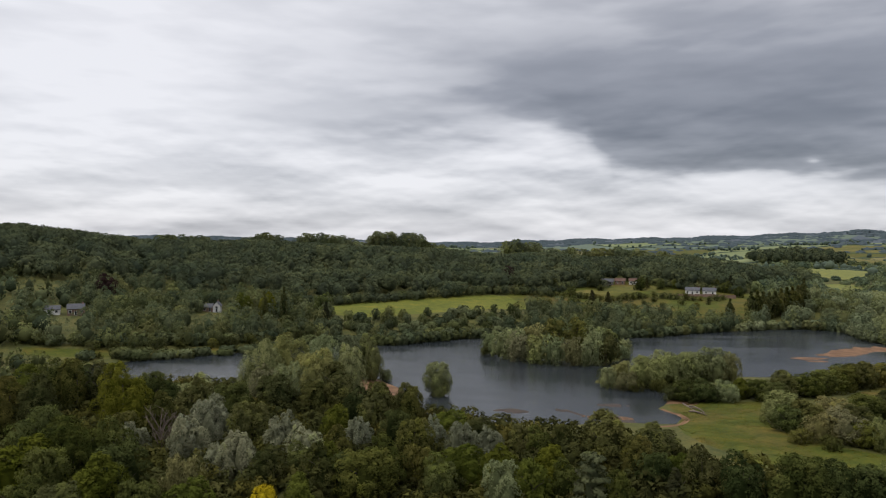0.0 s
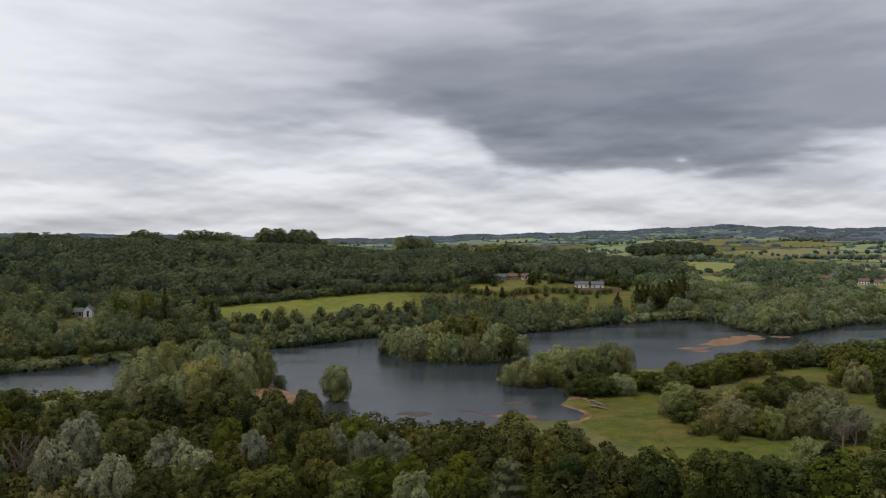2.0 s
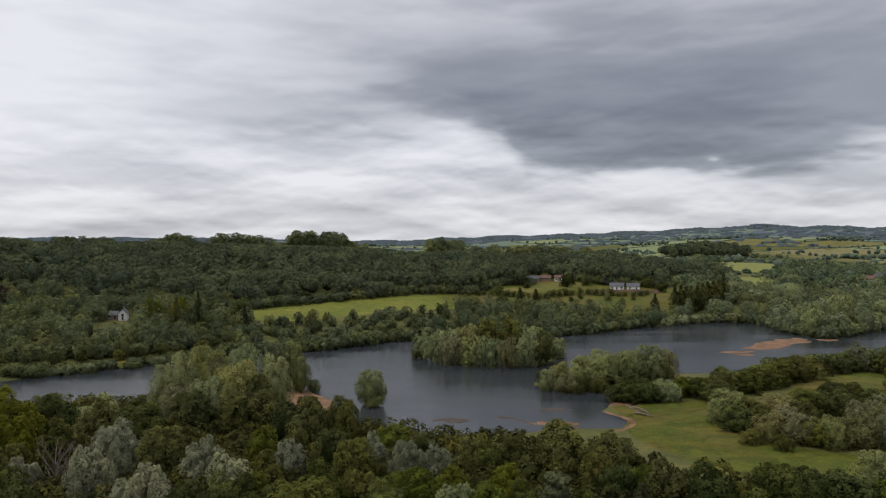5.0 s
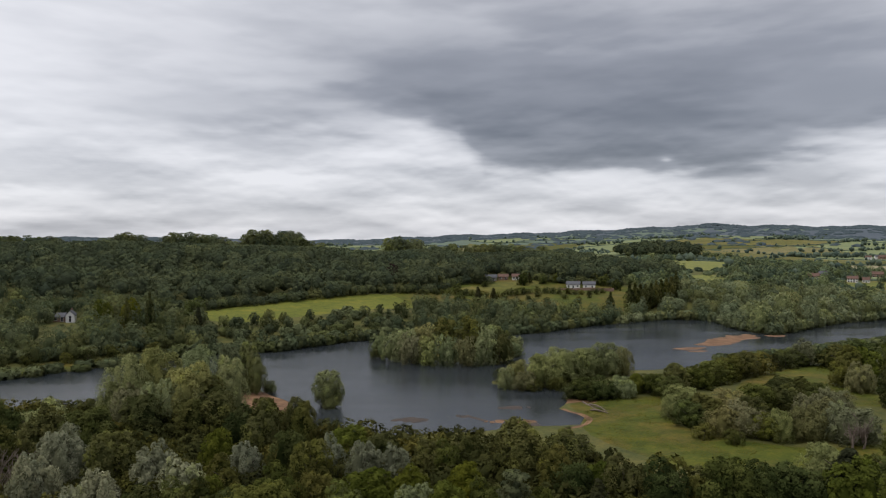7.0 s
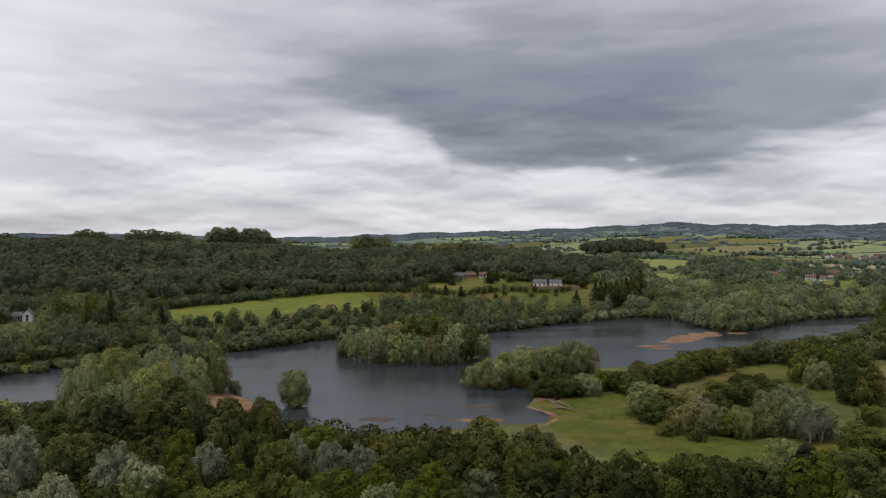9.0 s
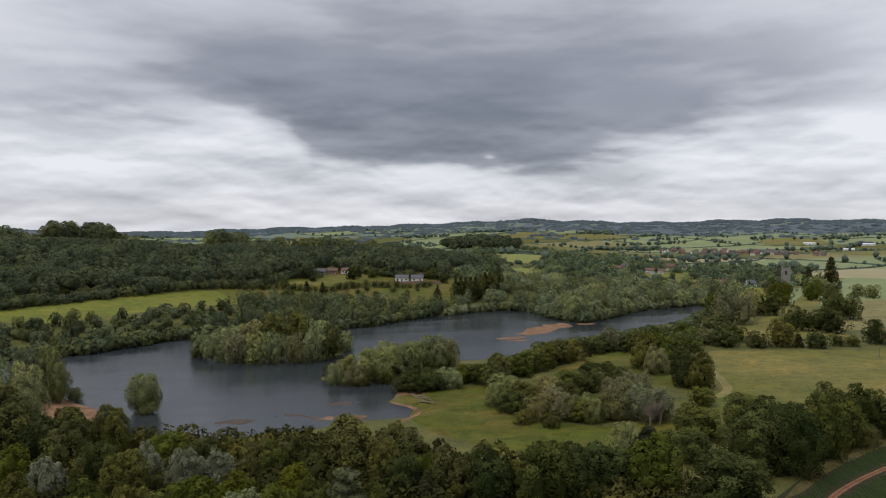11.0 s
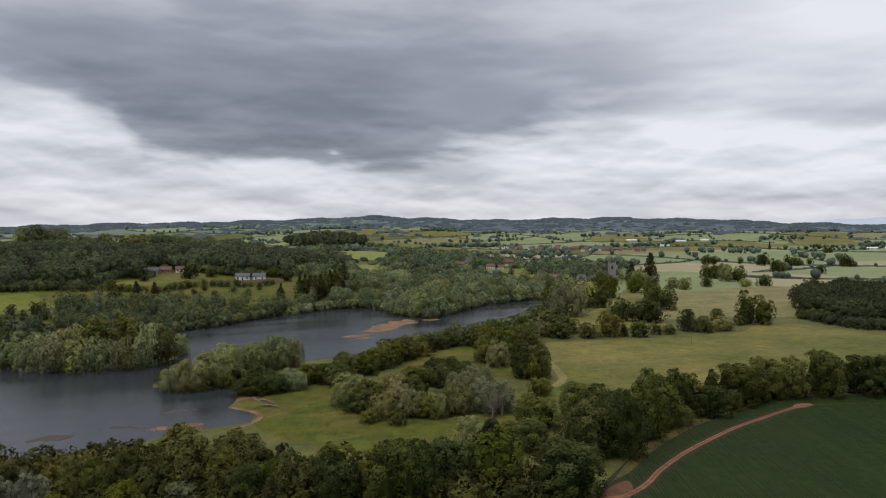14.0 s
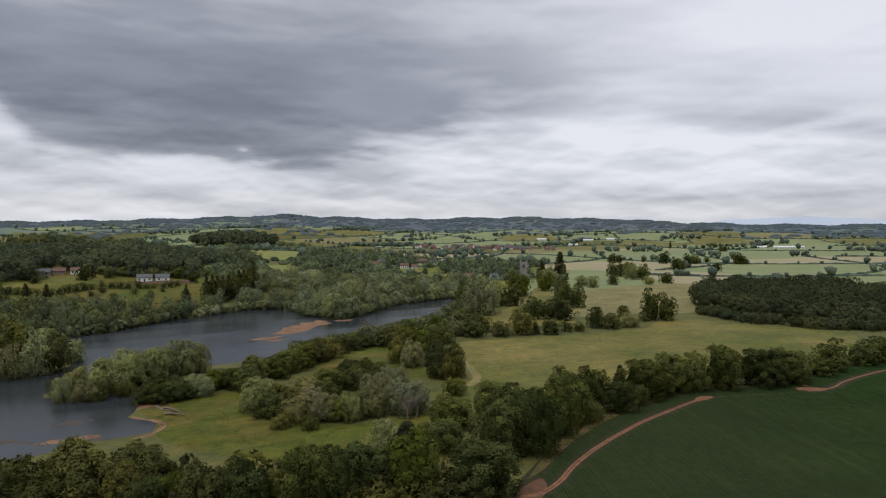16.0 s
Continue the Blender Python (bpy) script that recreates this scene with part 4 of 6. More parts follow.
def tussocks(name, label, outline, count, seed, height, leaf, gather=0.25):
    """Rough grass too fine to count, as one object: fans of blades in drifts."""
    rng = np.random.default_rng(seed)
    poly = np.array(outline, float)
    lo, hi = poly.min(0), poly.max(0)
    p = rng.uniform(lo, hi, (count * 5, 2))
    drift = np.array([noise.noise(Vector((a * 0.07, b * 0.07, seed))) + 0.5 * noise.noise(Vector((a * 0.3, b * 0.3, seed + 3))) for a, b in p])
    wet = inside(LAKE, p[:, 0], p[:, 1])
    p = p[inside(poly, p[:, 0], p[:, 1]) & ~wet & (drift > gather - 0.3)][:count]
    n, m = len(p), 7
    g = land(p[:, 0], p[:, 1])
    a = rng.uniform(0, 2 * math.pi, (n, m))
    h = height * rng.uniform(0.5, 1.4, (n, 1)) * rng.uniform(0.7, 1.1, (n, m))
    lean = np.stack([np.cos(a), np.sin(a)], 2)
    side = np.stack([-np.sin(a), np.cos(a)], 2) * (0.22 * h)[..., None]
    at = p[:, None, :] + lean * (0.18 * h)[..., None]
    foot = np.broadcast_to((g - 0.05)[:, None, None], (n, m, 1))
    tip = np.concatenate([at + lean * (0.8 * h)[..., None], (g[:, None] + 0.7 * h)[..., None]], 2)
    v = np.stack([np.concatenate([at + side, foot], 2), np.concatenate([at - side, foot], 2), tip], 2).reshape(-1, 3)
    nrm = np.repeat(unit(np.concatenate([lean * 0.5, np.ones((n, m, 1))], 2)).reshape(-1, 3), 3, axis=0)
    tone = np.repeat(np.clip(rng.normal(0.45, 0.22, n), 0, 1), m * 3)
    me = mesh_of(name, v, np.arange(len(v)).reshape(-1, 3), LEAF[leaf], tone, nrm)
    me.attributes.new("lean", "FLOAT", "POINT").data.foreach_set("value", np.repeat(rng.uniform(0.2, 1, n), m * 3).astype(np.float32))
    tagged(new(name, me), label, "grass", kind="stuff")


# open spots round the buildings and on the camera's sight lines: east, north, radius
CLEARINGS = [
    (-200, 371, 8), (-196, 359, 8), (-193, 349, 8), (-189, 339, 6), (-251, 318, 12), (-244, 308, 9), (410, 710, 18), (402, 690, 16), (428, 712, 14),
    (452, 546, 9), (444, 534, 9), (104, 532, 18), (100, 512, 14), (46, 570, 16), (46, 556, 14), (-150, 357, 6), (-163, 360, 5),
    (86, 401, 6), (-195, 362, 10), (-190, 348, 10), (-185, 336, 9), (-180, 326, 8), (-247, 306, 11), (-240, 296, 10), (-233, 286, 9), (-256, 304, 9),
]


# cottages at the near edge of the village: east, north, width, wall, roof
COTTAGES = [
    (378, 726, 11, "brick", "tile"),
    (418, 783, 8, "render", "slate"),
    (512, 809, 9, "render", "slate"),
    (398, 566, 9, "brick", "tile"),
    (422, 557, 8, "render", "slate"),
    (509, 833, 12, "brick", "tile"),
]
# each cottage is also cleared towards the camera, to keep it in view
CLEARINGS += [(x * k, y * k, 12) for x, y, *rest in COTTAGES for k in (1.0, 0.975, 0.95)]


EYE = 51.5


def plant_all(rows, group):
    rng = np.random.default_rng(len(group) * 7 + len(rows))
    for kind, x, y, h, w in rows:
        if group == "hedge trees" and kind == "ash":
            kind = "oak"
        if group in ("church trees", "shore row", "bush belt", "glade trees") and kind in ("ash", "oak"):
            kind = (("sallow", "sallow", "ash", "sallow", "lime") if group == "church trees" else ("sallow", "ash", "lime", "ash", "oak"))[int(rng.integers(5))] if kind == "ash" else ("oak", "ash", "sallow" if group == "church trees" else "oak")[int(rng.integers(3))]
        if group in ("front trees", "west trees", "point trees") and kind == "ash":
            kind = "sallow" if group == "point trees" else (("ash", "oak", "ash", "lime", "ash", "oak", "ash") if group == "west trees" else ("ash", "oak", "ash", "lime", "ash", "sallow", "oak"))[int(rng.integers(7))]
        if group in ("front trees", "west trees") and h < 1.15 * w:
            # taller and a little nearer, its top kept in place in the camera's view
            taller = min(1.15 * w, 1.4 * h)
            near = (EYE - taller) / (EYE - h)
            x, y, h, w = x * near, y * near, taller, w * near
        plant(kind, x, y, h, w, int(rng.integers(3)), rng.uniform(0, 6.28), group)


# front trees: kind, east, north, height, width
FRONT_TREES_A = [
    ("ash", -106.9, 185.9, 9, 14.6),
    ("oak", -109.3, 179.2, 9, 10.1),
    ("oak", -91.1, 178.7, 9, 13.6),
    ("silver", -89.4, 161.5, 9, 13.3),
    ("silver", -83.7, 142.1, 8.5, 9.9),
    ("silver", -63.1, 150.4, 8.5, 9.8),
    ("silver", -53.9, 143.2, 8, 9.2),
    ("silver", -43.9, 153.9, 8, 8.3),
    ("silver", -25.9, 158.5, 8, 7.5),
    ("silver", -18, 155.2, 7.5, 9),
    ("silver", -11.1, 152.9, 7.5, 7.9),
    ("silver", -66, 133.9, 8, 9.6),
    ("silver", -67.3, 127.3, 8, 7.5),
    ("ash", -75.3, 158.3, 9, 11.9),
    ("ash", -51.9, 160.6, 9, 9.5),
    ("ash", -50, 187.7, 9, 12.4),
    ("ash", -37.9, 187.4, 9, 10.1),
    ("ash", -46.3, 144.7, 7.5, 8.5),
]
FRONT_TREES_B = [
    ("lime", -45.6, 133.3, 7, 8.6),
    ("ash", -50.7, 131.5, 7, 7.4),
    ("oak", -36, 161.1, 8, 9.2),
    ("lime", -24.3, 177.1, 6, 13.6),
    ("ash", -15.8, 168, 6, 10.8),
    ("oak", -33.3, 135.4, 8, 10.6),
    ("lime", -15.4, 138.1, 7, 12.8),
    ("lime", -8.3, 138, 7, 9.4),
    ("ash", -29.8, 153.7, 8, 9.4),
    ("ash", -25.1, 135.2, 7, 7.7),
    ("ash", -0, 160.1, 6, 7),
    ("ash", 5.5, 165.1, 6, 6.1),
    ("ash", 17.7, 164.5, 9, 16.6),
    ("ash", 30, 166.3, 7, 12.8),
    ("lime", 30.1, 139.6, 7.5, 6.9),
    ("ash", 35.8, 143.1, 7.5, 8.9),
    ("ash", 25.5, 141.2, 7, 7.6),
    ("cedar", 12.7, 129.6, 10, 12),
]
FRONT_TREES_C = [
    ("lime", 4.1, 141.7, 7, 9.6),
    ("lime", 0.4, 129.1, 7, 8.8),
    ("oak", 41.3, 131.5, 10, 9.9),
    ("oak", 52.5, 132.3, 10, 12.5),
    ("oak", 57.2, 128.8, 10, 10.2),
    ("ash", 79.3, 145.9, 9, 12.6),
    ("lime", 79.3, 137.4, 9, 12.1),
    ("ash", 46.7, 128.8, 8, 7.2),
    ("ash", -4, 163.2, 5.5, 7.8),
    ("ash", 23, 151, 7, 8.6),
    ("pine", 27.7, 128.2, 8, 6.3),
    ("oak", 16.8, 123.9, 7, 8),
    ("oak", 7.2, 130, 7, 7.3),
    ("ash", -5.3, 128.6, 6.5, 9.3),
    ("ash", -19, 130.3, 6.5, 8.4),
    ("oak", -38.5, 129.1, 6.5, 8.6),
    ("ash", -56.8, 127.9, 6.5, 9),
]
plant_all([*FRONT_TREES_A, *FRONT_TREES_B, *FRONT_TREES_C], "front trees")
# west trees: kind, east, north, height, width
WEST_TREES_A = [
    ("lime", -140, 152.9, 17, 14.3),
    ("ash", -127.3, 145.5, 17, 13.4),
    ("oak", -141, 164.5, 17, 11.7),
    ("oak", -136.4, 170.8, 15, 11.7),
    ("ash", -132.7, 166.5, 17, 11.6),
    ("ash", -128, 172.5, 15, 11.6),
    ("ash", -118.3, 166.3, 16, 17.6),
    ("oak", -110.3, 165.7, 14, 12.1),
    ("ash", -133.8, 141.7, 16, 13.5),
    ("lime", -107.6, 115.9, 9, 16.7),
    ("ash", -99, 112.7, 9, 10.6),
    ("lime", -83.7, 106.2, 9, 13.9),
    ("ash", -100.7, 142.2, 9, 7.6),
    ("ash", -102.6, 158.3, 10, 10.8),
    ("ash", -103.4, 178.1, 10, 13.5),
    ("oak", -90.4, 177.5, 9, 12.1),
    ("oak", -86, 117.8, 8.5, 12.3),
    ("oak", -103.2, 127.3, 11, 14.4),
]
WEST_TREES_B = [
    ("oak", -93, 126.8, 11, 11.1),
    ("silver", -86.1, 157.1, 9.5, 11.7),
    ("silver", -82.9, 139.7, 9, 9.4),
    ("silver", -93.2, 134.8, 9, 7.9),
    ("silver", -66.1, 131.3, 8.5, 8.6),
    ("willow", -69.8, 116, 8, 9.7),
    ("lime", -62.4, 105.6, 7, 10.6),
    ("gold", -47.6, 105.7, 6.5, 5.9),
    ("lime", -43.2, 111.4, 7, 7.2),
    ("oak", -34.9, 127.6, 8, 13.7),
    ("ash", -45.1, 128, 8, 9.1),
    ("ash", -83.6, 97.6, 7, 10.4),
    ("ash", -70.6, 103.3, 7, 9.1),
    ("ash", -92.8, 98.9, 7, 9.7),
    ("oak", -116.8, 131.3, 12, 13.8),
]
plant_all([*WEST_TREES_A, *WEST_TREES_B], "west trees")
# spit trees: kind, east, north, height, width
SPIT_TREES_A = [
    ("sallow", -89.2, 195.3, 20, 15),
    ("sallow", -83.4, 205.8, 21, 16.5),
    ("sallow", -75.4, 211.5, 20.5, 16),
    ("aspen", -70.5, 245, 17.5, 10),
    ("aspen", -66, 243, 16.5, 9.5),
    ("aspen", -74, 241, 17, 10),
    ("sallow", -61.5, 246, 4.2, 5.5),
    ("ash", -46.9, 180, 12.3, 10),
    ("ash", -37.4, 180, 12.3, 8.5),
    ("ash", -51, 175, 11.5, 11),
    ("sallow", -78.8, 190.7, 14, 12),
    ("sallow", -72.4, 195.3, 12.3, 12),
    ("ash", -64.9, 195.9, 14, 14),
    ("willow", -84.6, 189.9, 13, 13.3),
    ("sallow", -73.2, 198.2, 17.5, 16),
    ("ash", -80.3, 185, 11, 12.9),
    ("ash", -67.2, 185.8, 10, 12.7),
    ("sallow", -66, 212, 17.5, 12),
]
plant_all([*SPIT_TREES_A], "spit trees")
# islet tree: kind, east, north, height, width
ISLET_TREE_A = [
    ("orb", -37.6, 225, 11.0, 11.0),
    ("sallow", -36.6, 224, 5.5, 7.5),
]
plant_all([*ISLET_TREE_A], "islet tree")
# island trees: kind, east, north, height, width
ISLAND_TREES_A = [
    ("sallow", -29.8, 316.9, 10.7, 10.2),
    ("sallow", -22.5, 307.6, 12.3, 10.9),
    ("willow", -14.9, 301.6, 13.1, 11.6),
    ("sallow", -7, 298.5, 12.4, 11),
    ("sallow", 0.6, 296.9, 12.8, 10.9),
    ("willow", 8.2, 296.6, 12.3, 10.9),
    ("sallow", 15.9, 297.7, 13.8, 11.5),
    ("ash", 22.9, 301.6, 12.6, 11.1),
    ("sallow", -19.1, 319.7, 12.3, 12.8),
    ("willow", -10.2, 324.3, 13.5, 13),
    ("ash", 0.2, 327.2, 14.7, 13.1),
    ("ash", 10.7, 326.7, 15.7, 13.1),
    ("sallow", 19.6, 323, 13.5, 11.9),
    ("ash", 25.8, 319.6, 11.8, 9.2),
    ("bush", -32.2, 315.5, 4.6, 5.6),
    ("sallow", 31, 319, 6.5, 9),
    ("sallow", 32.5, 329, 7.5, 9),
]
plant_all([*ISLAND_TREES_A], "island trees")
# point trees: kind, east, north, height, width
POINT_TREES_A = [
    ("sallow", 20.9, 249.9, 8, 6.8),
    ("willow", 27.7, 247.8, 6.8, 10),
    ("sallow", 35.8, 253.4, 11.5, 16),
    ("ash", 46.2, 261.4, 11.5, 14.9),
    ("ash", 53.7, 265.5, 11.3, 14.3),
    ("sallow", 62, 269.8, 12.4, 13.7),
    ("willow", 67.1, 269.5, 11.1, 10.2),
    ("bush", 30.6, 245.8, 4, 6.7),
    ("bush", 20.5, 261, 4.5, 7),
    ("sallow", 27, 266, 7, 9),
    ("bush", 38.8, 247.4, 4.4, 6.8),
    ("ash", 43.5, 270.4, 10.5, 13.1),
]
plant_all([*POINT_TREES_A], "point trees")
# shore row: kind, east, north, height, width
SHORE_ROW_A = [
    ("bush", 41.5, 232.9, 4.9, 6.8),
    ("ash", 44.9, 231.2, 6.8, 11.3),
    ("ash", 51.2, 231, 7.2, 12.5),
    ("ash", 58.2, 232.5, 6.9, 11.5),
    ("ash", 65.3, 239.2, 6.7, 9.9),
    ("oak", 69.5, 237.4, 7.1, 12.3),
    ("oak", 79, 240.7, 8.9, 14.6),
    ("oak", 86.7, 242.3, 7.8, 14.8),
    ("ash", 94, 247.8, 8.5, 13.2),
    ("oak", 102.4, 255.4, 8.8, 13.2),
    ("ash", 109.5, 261.6, 9.5, 15.9),
    ("ash", 118, 267.9, 8.4, 14.5),
    ("pine", 127.9, 274.6, 6.8, 6.3),
    ("ash", 134.3, 279.2, 7.9, 8.9),
    ("willow", 144, 285.2, 10.7, 10.7),
    ("oak", 72.1, 230.4, 7, 11.6),
]
plant_all([*SHORE_ROW_A], "shore row")
# bush belt: kind, east, north, height, width
BUSH_BELT_A = [
    ("ash", 68, 204.6, 9, 13.5),
    ("oak", 67.7, 194, 7.6, 9.9),
    ("ash", 71.9, 193.9, 8.6, 11.9),
    ("willow", 80.6, 201, 8.3, 11.4),
    ("willow", 77.8, 183.7, 8.9, 14.4),
    ("willow", 72.7, 184.9, 7.9, 12.7),
    ("oak", 102.1, 217.8, 8.1, 12.7),
    ("oak", 108.4, 219.9, 7.8, 12.9),
    ("oak", 113, 216.8, 6.7, 9.8),
    ("ash", 84.2, 177.4, 7.9, 7.2),
    ("willow", 91.2, 179.2, 8.7, 10.6),
    ("ash", 80.9, 179.4, 6.6, 7.9),
    ("willow", 101.3, 188.7, 8.2, 10.3),
    ("ash", 85.6, 197.8, 6.9, 10.3),
    ("bush", 66.2, 181.3, 4, 7.7),
    ("bush", 71.9, 175.7, 3.6, 7.6),
]
plant_all([*BUSH_BELT_A], "bush belt")
# glade trees: kind, east, north, height, width
GLADE_TREES_A = [
    ("oak", 137.9, 243.8, 13.8, 13.4),
    ("ash", 146.2, 245.2, 12.8, 11.4),
    ("ash", 153.5, 243.1, 11.3, 11.4),
    ("ash", 136, 212.2, 12, 14),
    ("oak", 137.5, 207.4, 12.3, 11.1),
    ("willow", 136.2, 232.2, 9.9, 9.9),
    ("oak", 167.1, 284.5, 11, 15.8),
    ("ash", 182.5, 287, 10.3, 16.3),
    ("willow", 111.1, 202.2, 8.4, 12.1),
    ("ash", 91.9, 208.9, 8, 10.9),
    ("oak", 101.5, 211.9, 8.2, 11.2),
    ("willow", 101.6, 197.9, 7.8, 8.1),
    ("ash", 125.3, 187.3, 5.4, 7.9),
    ("willow", 101.6, 176.8, 10, 14.6),
    ("oak", 175.9, 271.9, 10.3, 12.9),
]
plant_all([*GLADE_TREES_A], "glade trees")
# pasture edge trees: kind, east, north, height, width
PASTURE_EDGE_TREES_A = [
    ("oak", 152.7, 285.5, 7.2, 10.3),
    ("oak", 141.6, 283.5, 7.1, 7.6),
    ("willow", 146.8, 288.1, 9.3, 6.7),
    ("ash", 135.7, 282.9, 5, 5.5),
    ("ash", 153.2, 278.4, 9.1, 12.7),
    ("ash", 205.4, 296.7, 12.7, 17.3),
    ("oak", 211, 290.2, 8.6, 17.2),
    ("ash", 211, 274.4, 7.2, 11),
    ("ash", 223.2, 272.9, 11.2, 14),
    ("pine", 229.4, 270.1, 6.2, 5.7),
    ("oak", 236.4, 267, 8, 10.2),
    ("bush", 249.7, 269.1, 5.3, 10.5),
    ("oak", 255.3, 266.6, 5.3, 5.9),
    ("ash", 272.8, 271.5, 11.1, 11.1),
    ("ash", 277.5, 265.2, 8, 12.2),
    ("willow", 288.5, 264.6, 7.5, 15.6),
    ("ash", 318.9, 294.4, 6.9, 13.9),
    ("oak", 322.3, 277.5, 18.4, 12.4),
]
PASTURE_EDGE_TREES_B = [
    ("oak", 328.9, 272.7, 16.2, 12.4),
    ("bush", 315.2, 275.7, 5.3, 13.4),
    ("bush", 292.5, 262.9, 4.4, 9.4),
    ("oak", 198.6, 279.9, 9.3, 13.7),
    ("willow", 194.4, 285.5, 8.3, 11),
    ("oak", 267.4, 316.1, 13.3, 12.4),
    ("oak", 274.7, 312.4, 11.7, 12.4),
    ("ash", 280, 306.1, 11.9, 16.5),
    ("ash", 281.1, 338.3, 5.6, 14),
    ("bush", 271.3, 336.6, 4.1, 6.9),
]
plant_all([*PASTURE_EDGE_TREES_A, *PASTURE_EDGE_TREES_B], "pasture edge trees")
# hedge trees: kind, east, north, height, width
HEDGE_TREES_A = [
    ("ash", 82.5, 114.5, 10.9, 16.4),
    ("oak", 99.5, 130.9, 14.1, 12.8),
    ("oak", 109.2, 130.5, 15.9, 13.3),
    ("oak", 114.2, 143.5, 12.9, 12.9),
    ("oak", 123.1, 137.9, 13.7, 11.6),
    ("oak", 134.4, 143, 13.8, 10.8),
    ("ash", 140.9, 152.8, 13, 10.4),
    ("ash", 149.3, 151.1, 12.7, 10.7),
    ("pine", 169, 159.3, 9.9, 6.6),
    ("oak", 154.3, 145.7, 8.7, 11),
    ("ash", 172.6, 152.7, 12, 15.2),
    ("oak", 188.4, 154.5, 12.7, 13.4),
    ("oak", 194.7, 152.4, 12.1, 12.9),
    ("oak", 204.9, 148, 14.4, 13.6),
    ("oak", 220.4, 144.2, 12.5, 15.8),
    ("oak", 234.5, 141.6, 11.7, 16.5),
    ("ash", 226.6, 142.4, 10.6, 12.7),
    ("oak", 267.6, 145.1, 11.6, 13),
]
HEDGE_TREES_B = [
    ("ash", 253.3, 142.1, 7.8, 11.5),
    ("oak", 286.9, 144.7, 10.2, 13.8),
    ("oak", 299.8, 144.9, 10.6, 15.8),
    ("ash", 180.2, 152.3, 7.4, 9.3),
    ("bush", 139.3, 143.3, 6.3, 9.4),
    ("bush", 165.7, 148.6, 5.9, 10.5),
    ("ash", 120.5, 161.9, 9.5, 12.6),
    ("oak", 103.4, 156.3, 8.8, 13.2),
    ("ash", 90.7, 142.2, 7.9, 14.5),
    ("pine", 73, 127.6, 13.7, 13.7),
    ("oak", 63.9, 129.8, 10.1, 12.3),
    ("oak", 55.1, 131.8, 10, 11.1),
]
plant_all([*HEDGE_TREES_A, *HEDGE_TREES_B], "hedge trees")
# church trees: kind, east, north, height, width
CHURCH_TREES_A = [
    ("ash", 360.4, 391.8, 16.5, 15.9),
    ("oak", 323.3, 352, 18.4, 13.4),
    ("oak", 331, 347.5, 16.2, 13.4),
    ("ash", 394.6, 449.7, 15.1, 14.9),
    ("pine", 493.3, 540, 29.2, 17.5),
    ("pine", 475.8, 547.5, 19.7, 11.6),
    ("ash", 339.9, 424.7, 19.2, 12.7),
    ("ash", 347.4, 421, 16.9, 12.7),
    ("oak", 290.3, 383.1, 17.7, 16.8),
    ("oak", 300, 378, 15.6, 16.8),
    ("willow", 249.2, 350.7, 20.7, 15.1),
    ("willow", 258.2, 346.7, 18.2, 15.1),
    ("ash", 270.4, 390.4, 16.7, 11.9),
    ("ash", 277.7, 387.6, 14.7, 11.9),
]
CHURCH_TREES_B = [
    ("ash", 454, 454.9, 10.3, 12.3),
    ("ash", 493.8, 469.3, 8.7, 16.3),
    ("oak", 563.4, 509.6, 18.3, 17.5),
    ("oak", 572.3, 502.6, 16.1, 17.5),
    ("oak", 575.7, 546, 16.5, 13.2),
    ("oak", 583, 541.1, 14.5, 13.2),
    ("oak", 590.2, 536.2, 15.5, 13.2),
    ("oak", 554.3, 456.1, 10.3, 14.9),
    ("ash", 527.8, 455, 7.8, 13.4),
    ("oak", 425.4, 484.5, 15.5, 12.9),
    ("oak", 432.9, 480.5, 13.6, 12.9),
    ("ash", 457.6, 471.7, 9.4, 15.7),
]
plant_all([*CHURCH_TREES_A, *CHURCH_TREES_B], "church trees")
# vale trees: kind, east, north, height, width
VALE_TREES_A = [
    ("oak", 799.4, 758.2, 14.1, 14.3),
    ("oak", 807.2, 752.9, 12.4, 14.3),
    ("oak", 848.9, 702.7, 18.5, 17.6),
    ("oak", 736.5, 591.7, 16.6, 11.4),
    ("oak", 742.6, 587.2, 14.7, 11.4),
    ("oak", 871.6, 676.8, 15.9, 13.3),
    ("oak", 878.4, 671.3, 14, 13.3),
    ("oak", 928.2, 636.4, 18, 13.5),
    ("oak", 934.7, 630.3, 15.9, 13.5),
    ("ash", 924.7, 683.6, 9.2, 9.2),
    ("ash", 857.2, 748.3, 7.3, 7.3),
    ("ash", 758.3, 548.7, 10.5, 13.5),
    ("ash", 1449.8, 1081.1, 8.7, 14.5),
    ("pine", 1382.6, 1123.2, 19.9, 8.5),
    ("ash", 1340.7, 954.6, 13.2, 11.5),
    ("ash", 1346.6, 949.7, 11.6, 11.5),
    ("oak", 1514.5, 1106, 12, 13.1),
    ("oak", 1521.1, 1100.4, 10.6, 13.1),
]
plant_all([*VALE_TREES_A], "vale trees")
FRONT = [(-250, 105), (-255, 190), (-182, 200), (-146, 212), (-112, 220), (-80, 224), (-53, 208), (-38, 196), (-14, 184), (11, 182), (30, 172), (40, 156), (60, 142), (88, 136), (86, 118), (76, 96), (0, 92), (-120, 95)]
woodland("undergrowth", "dense undergrowth of shrubs and saplings below the trees", FRONT, 8.2, 31, (2.4, 5.4), 8, 7, 0.42, "under", lobes=1)

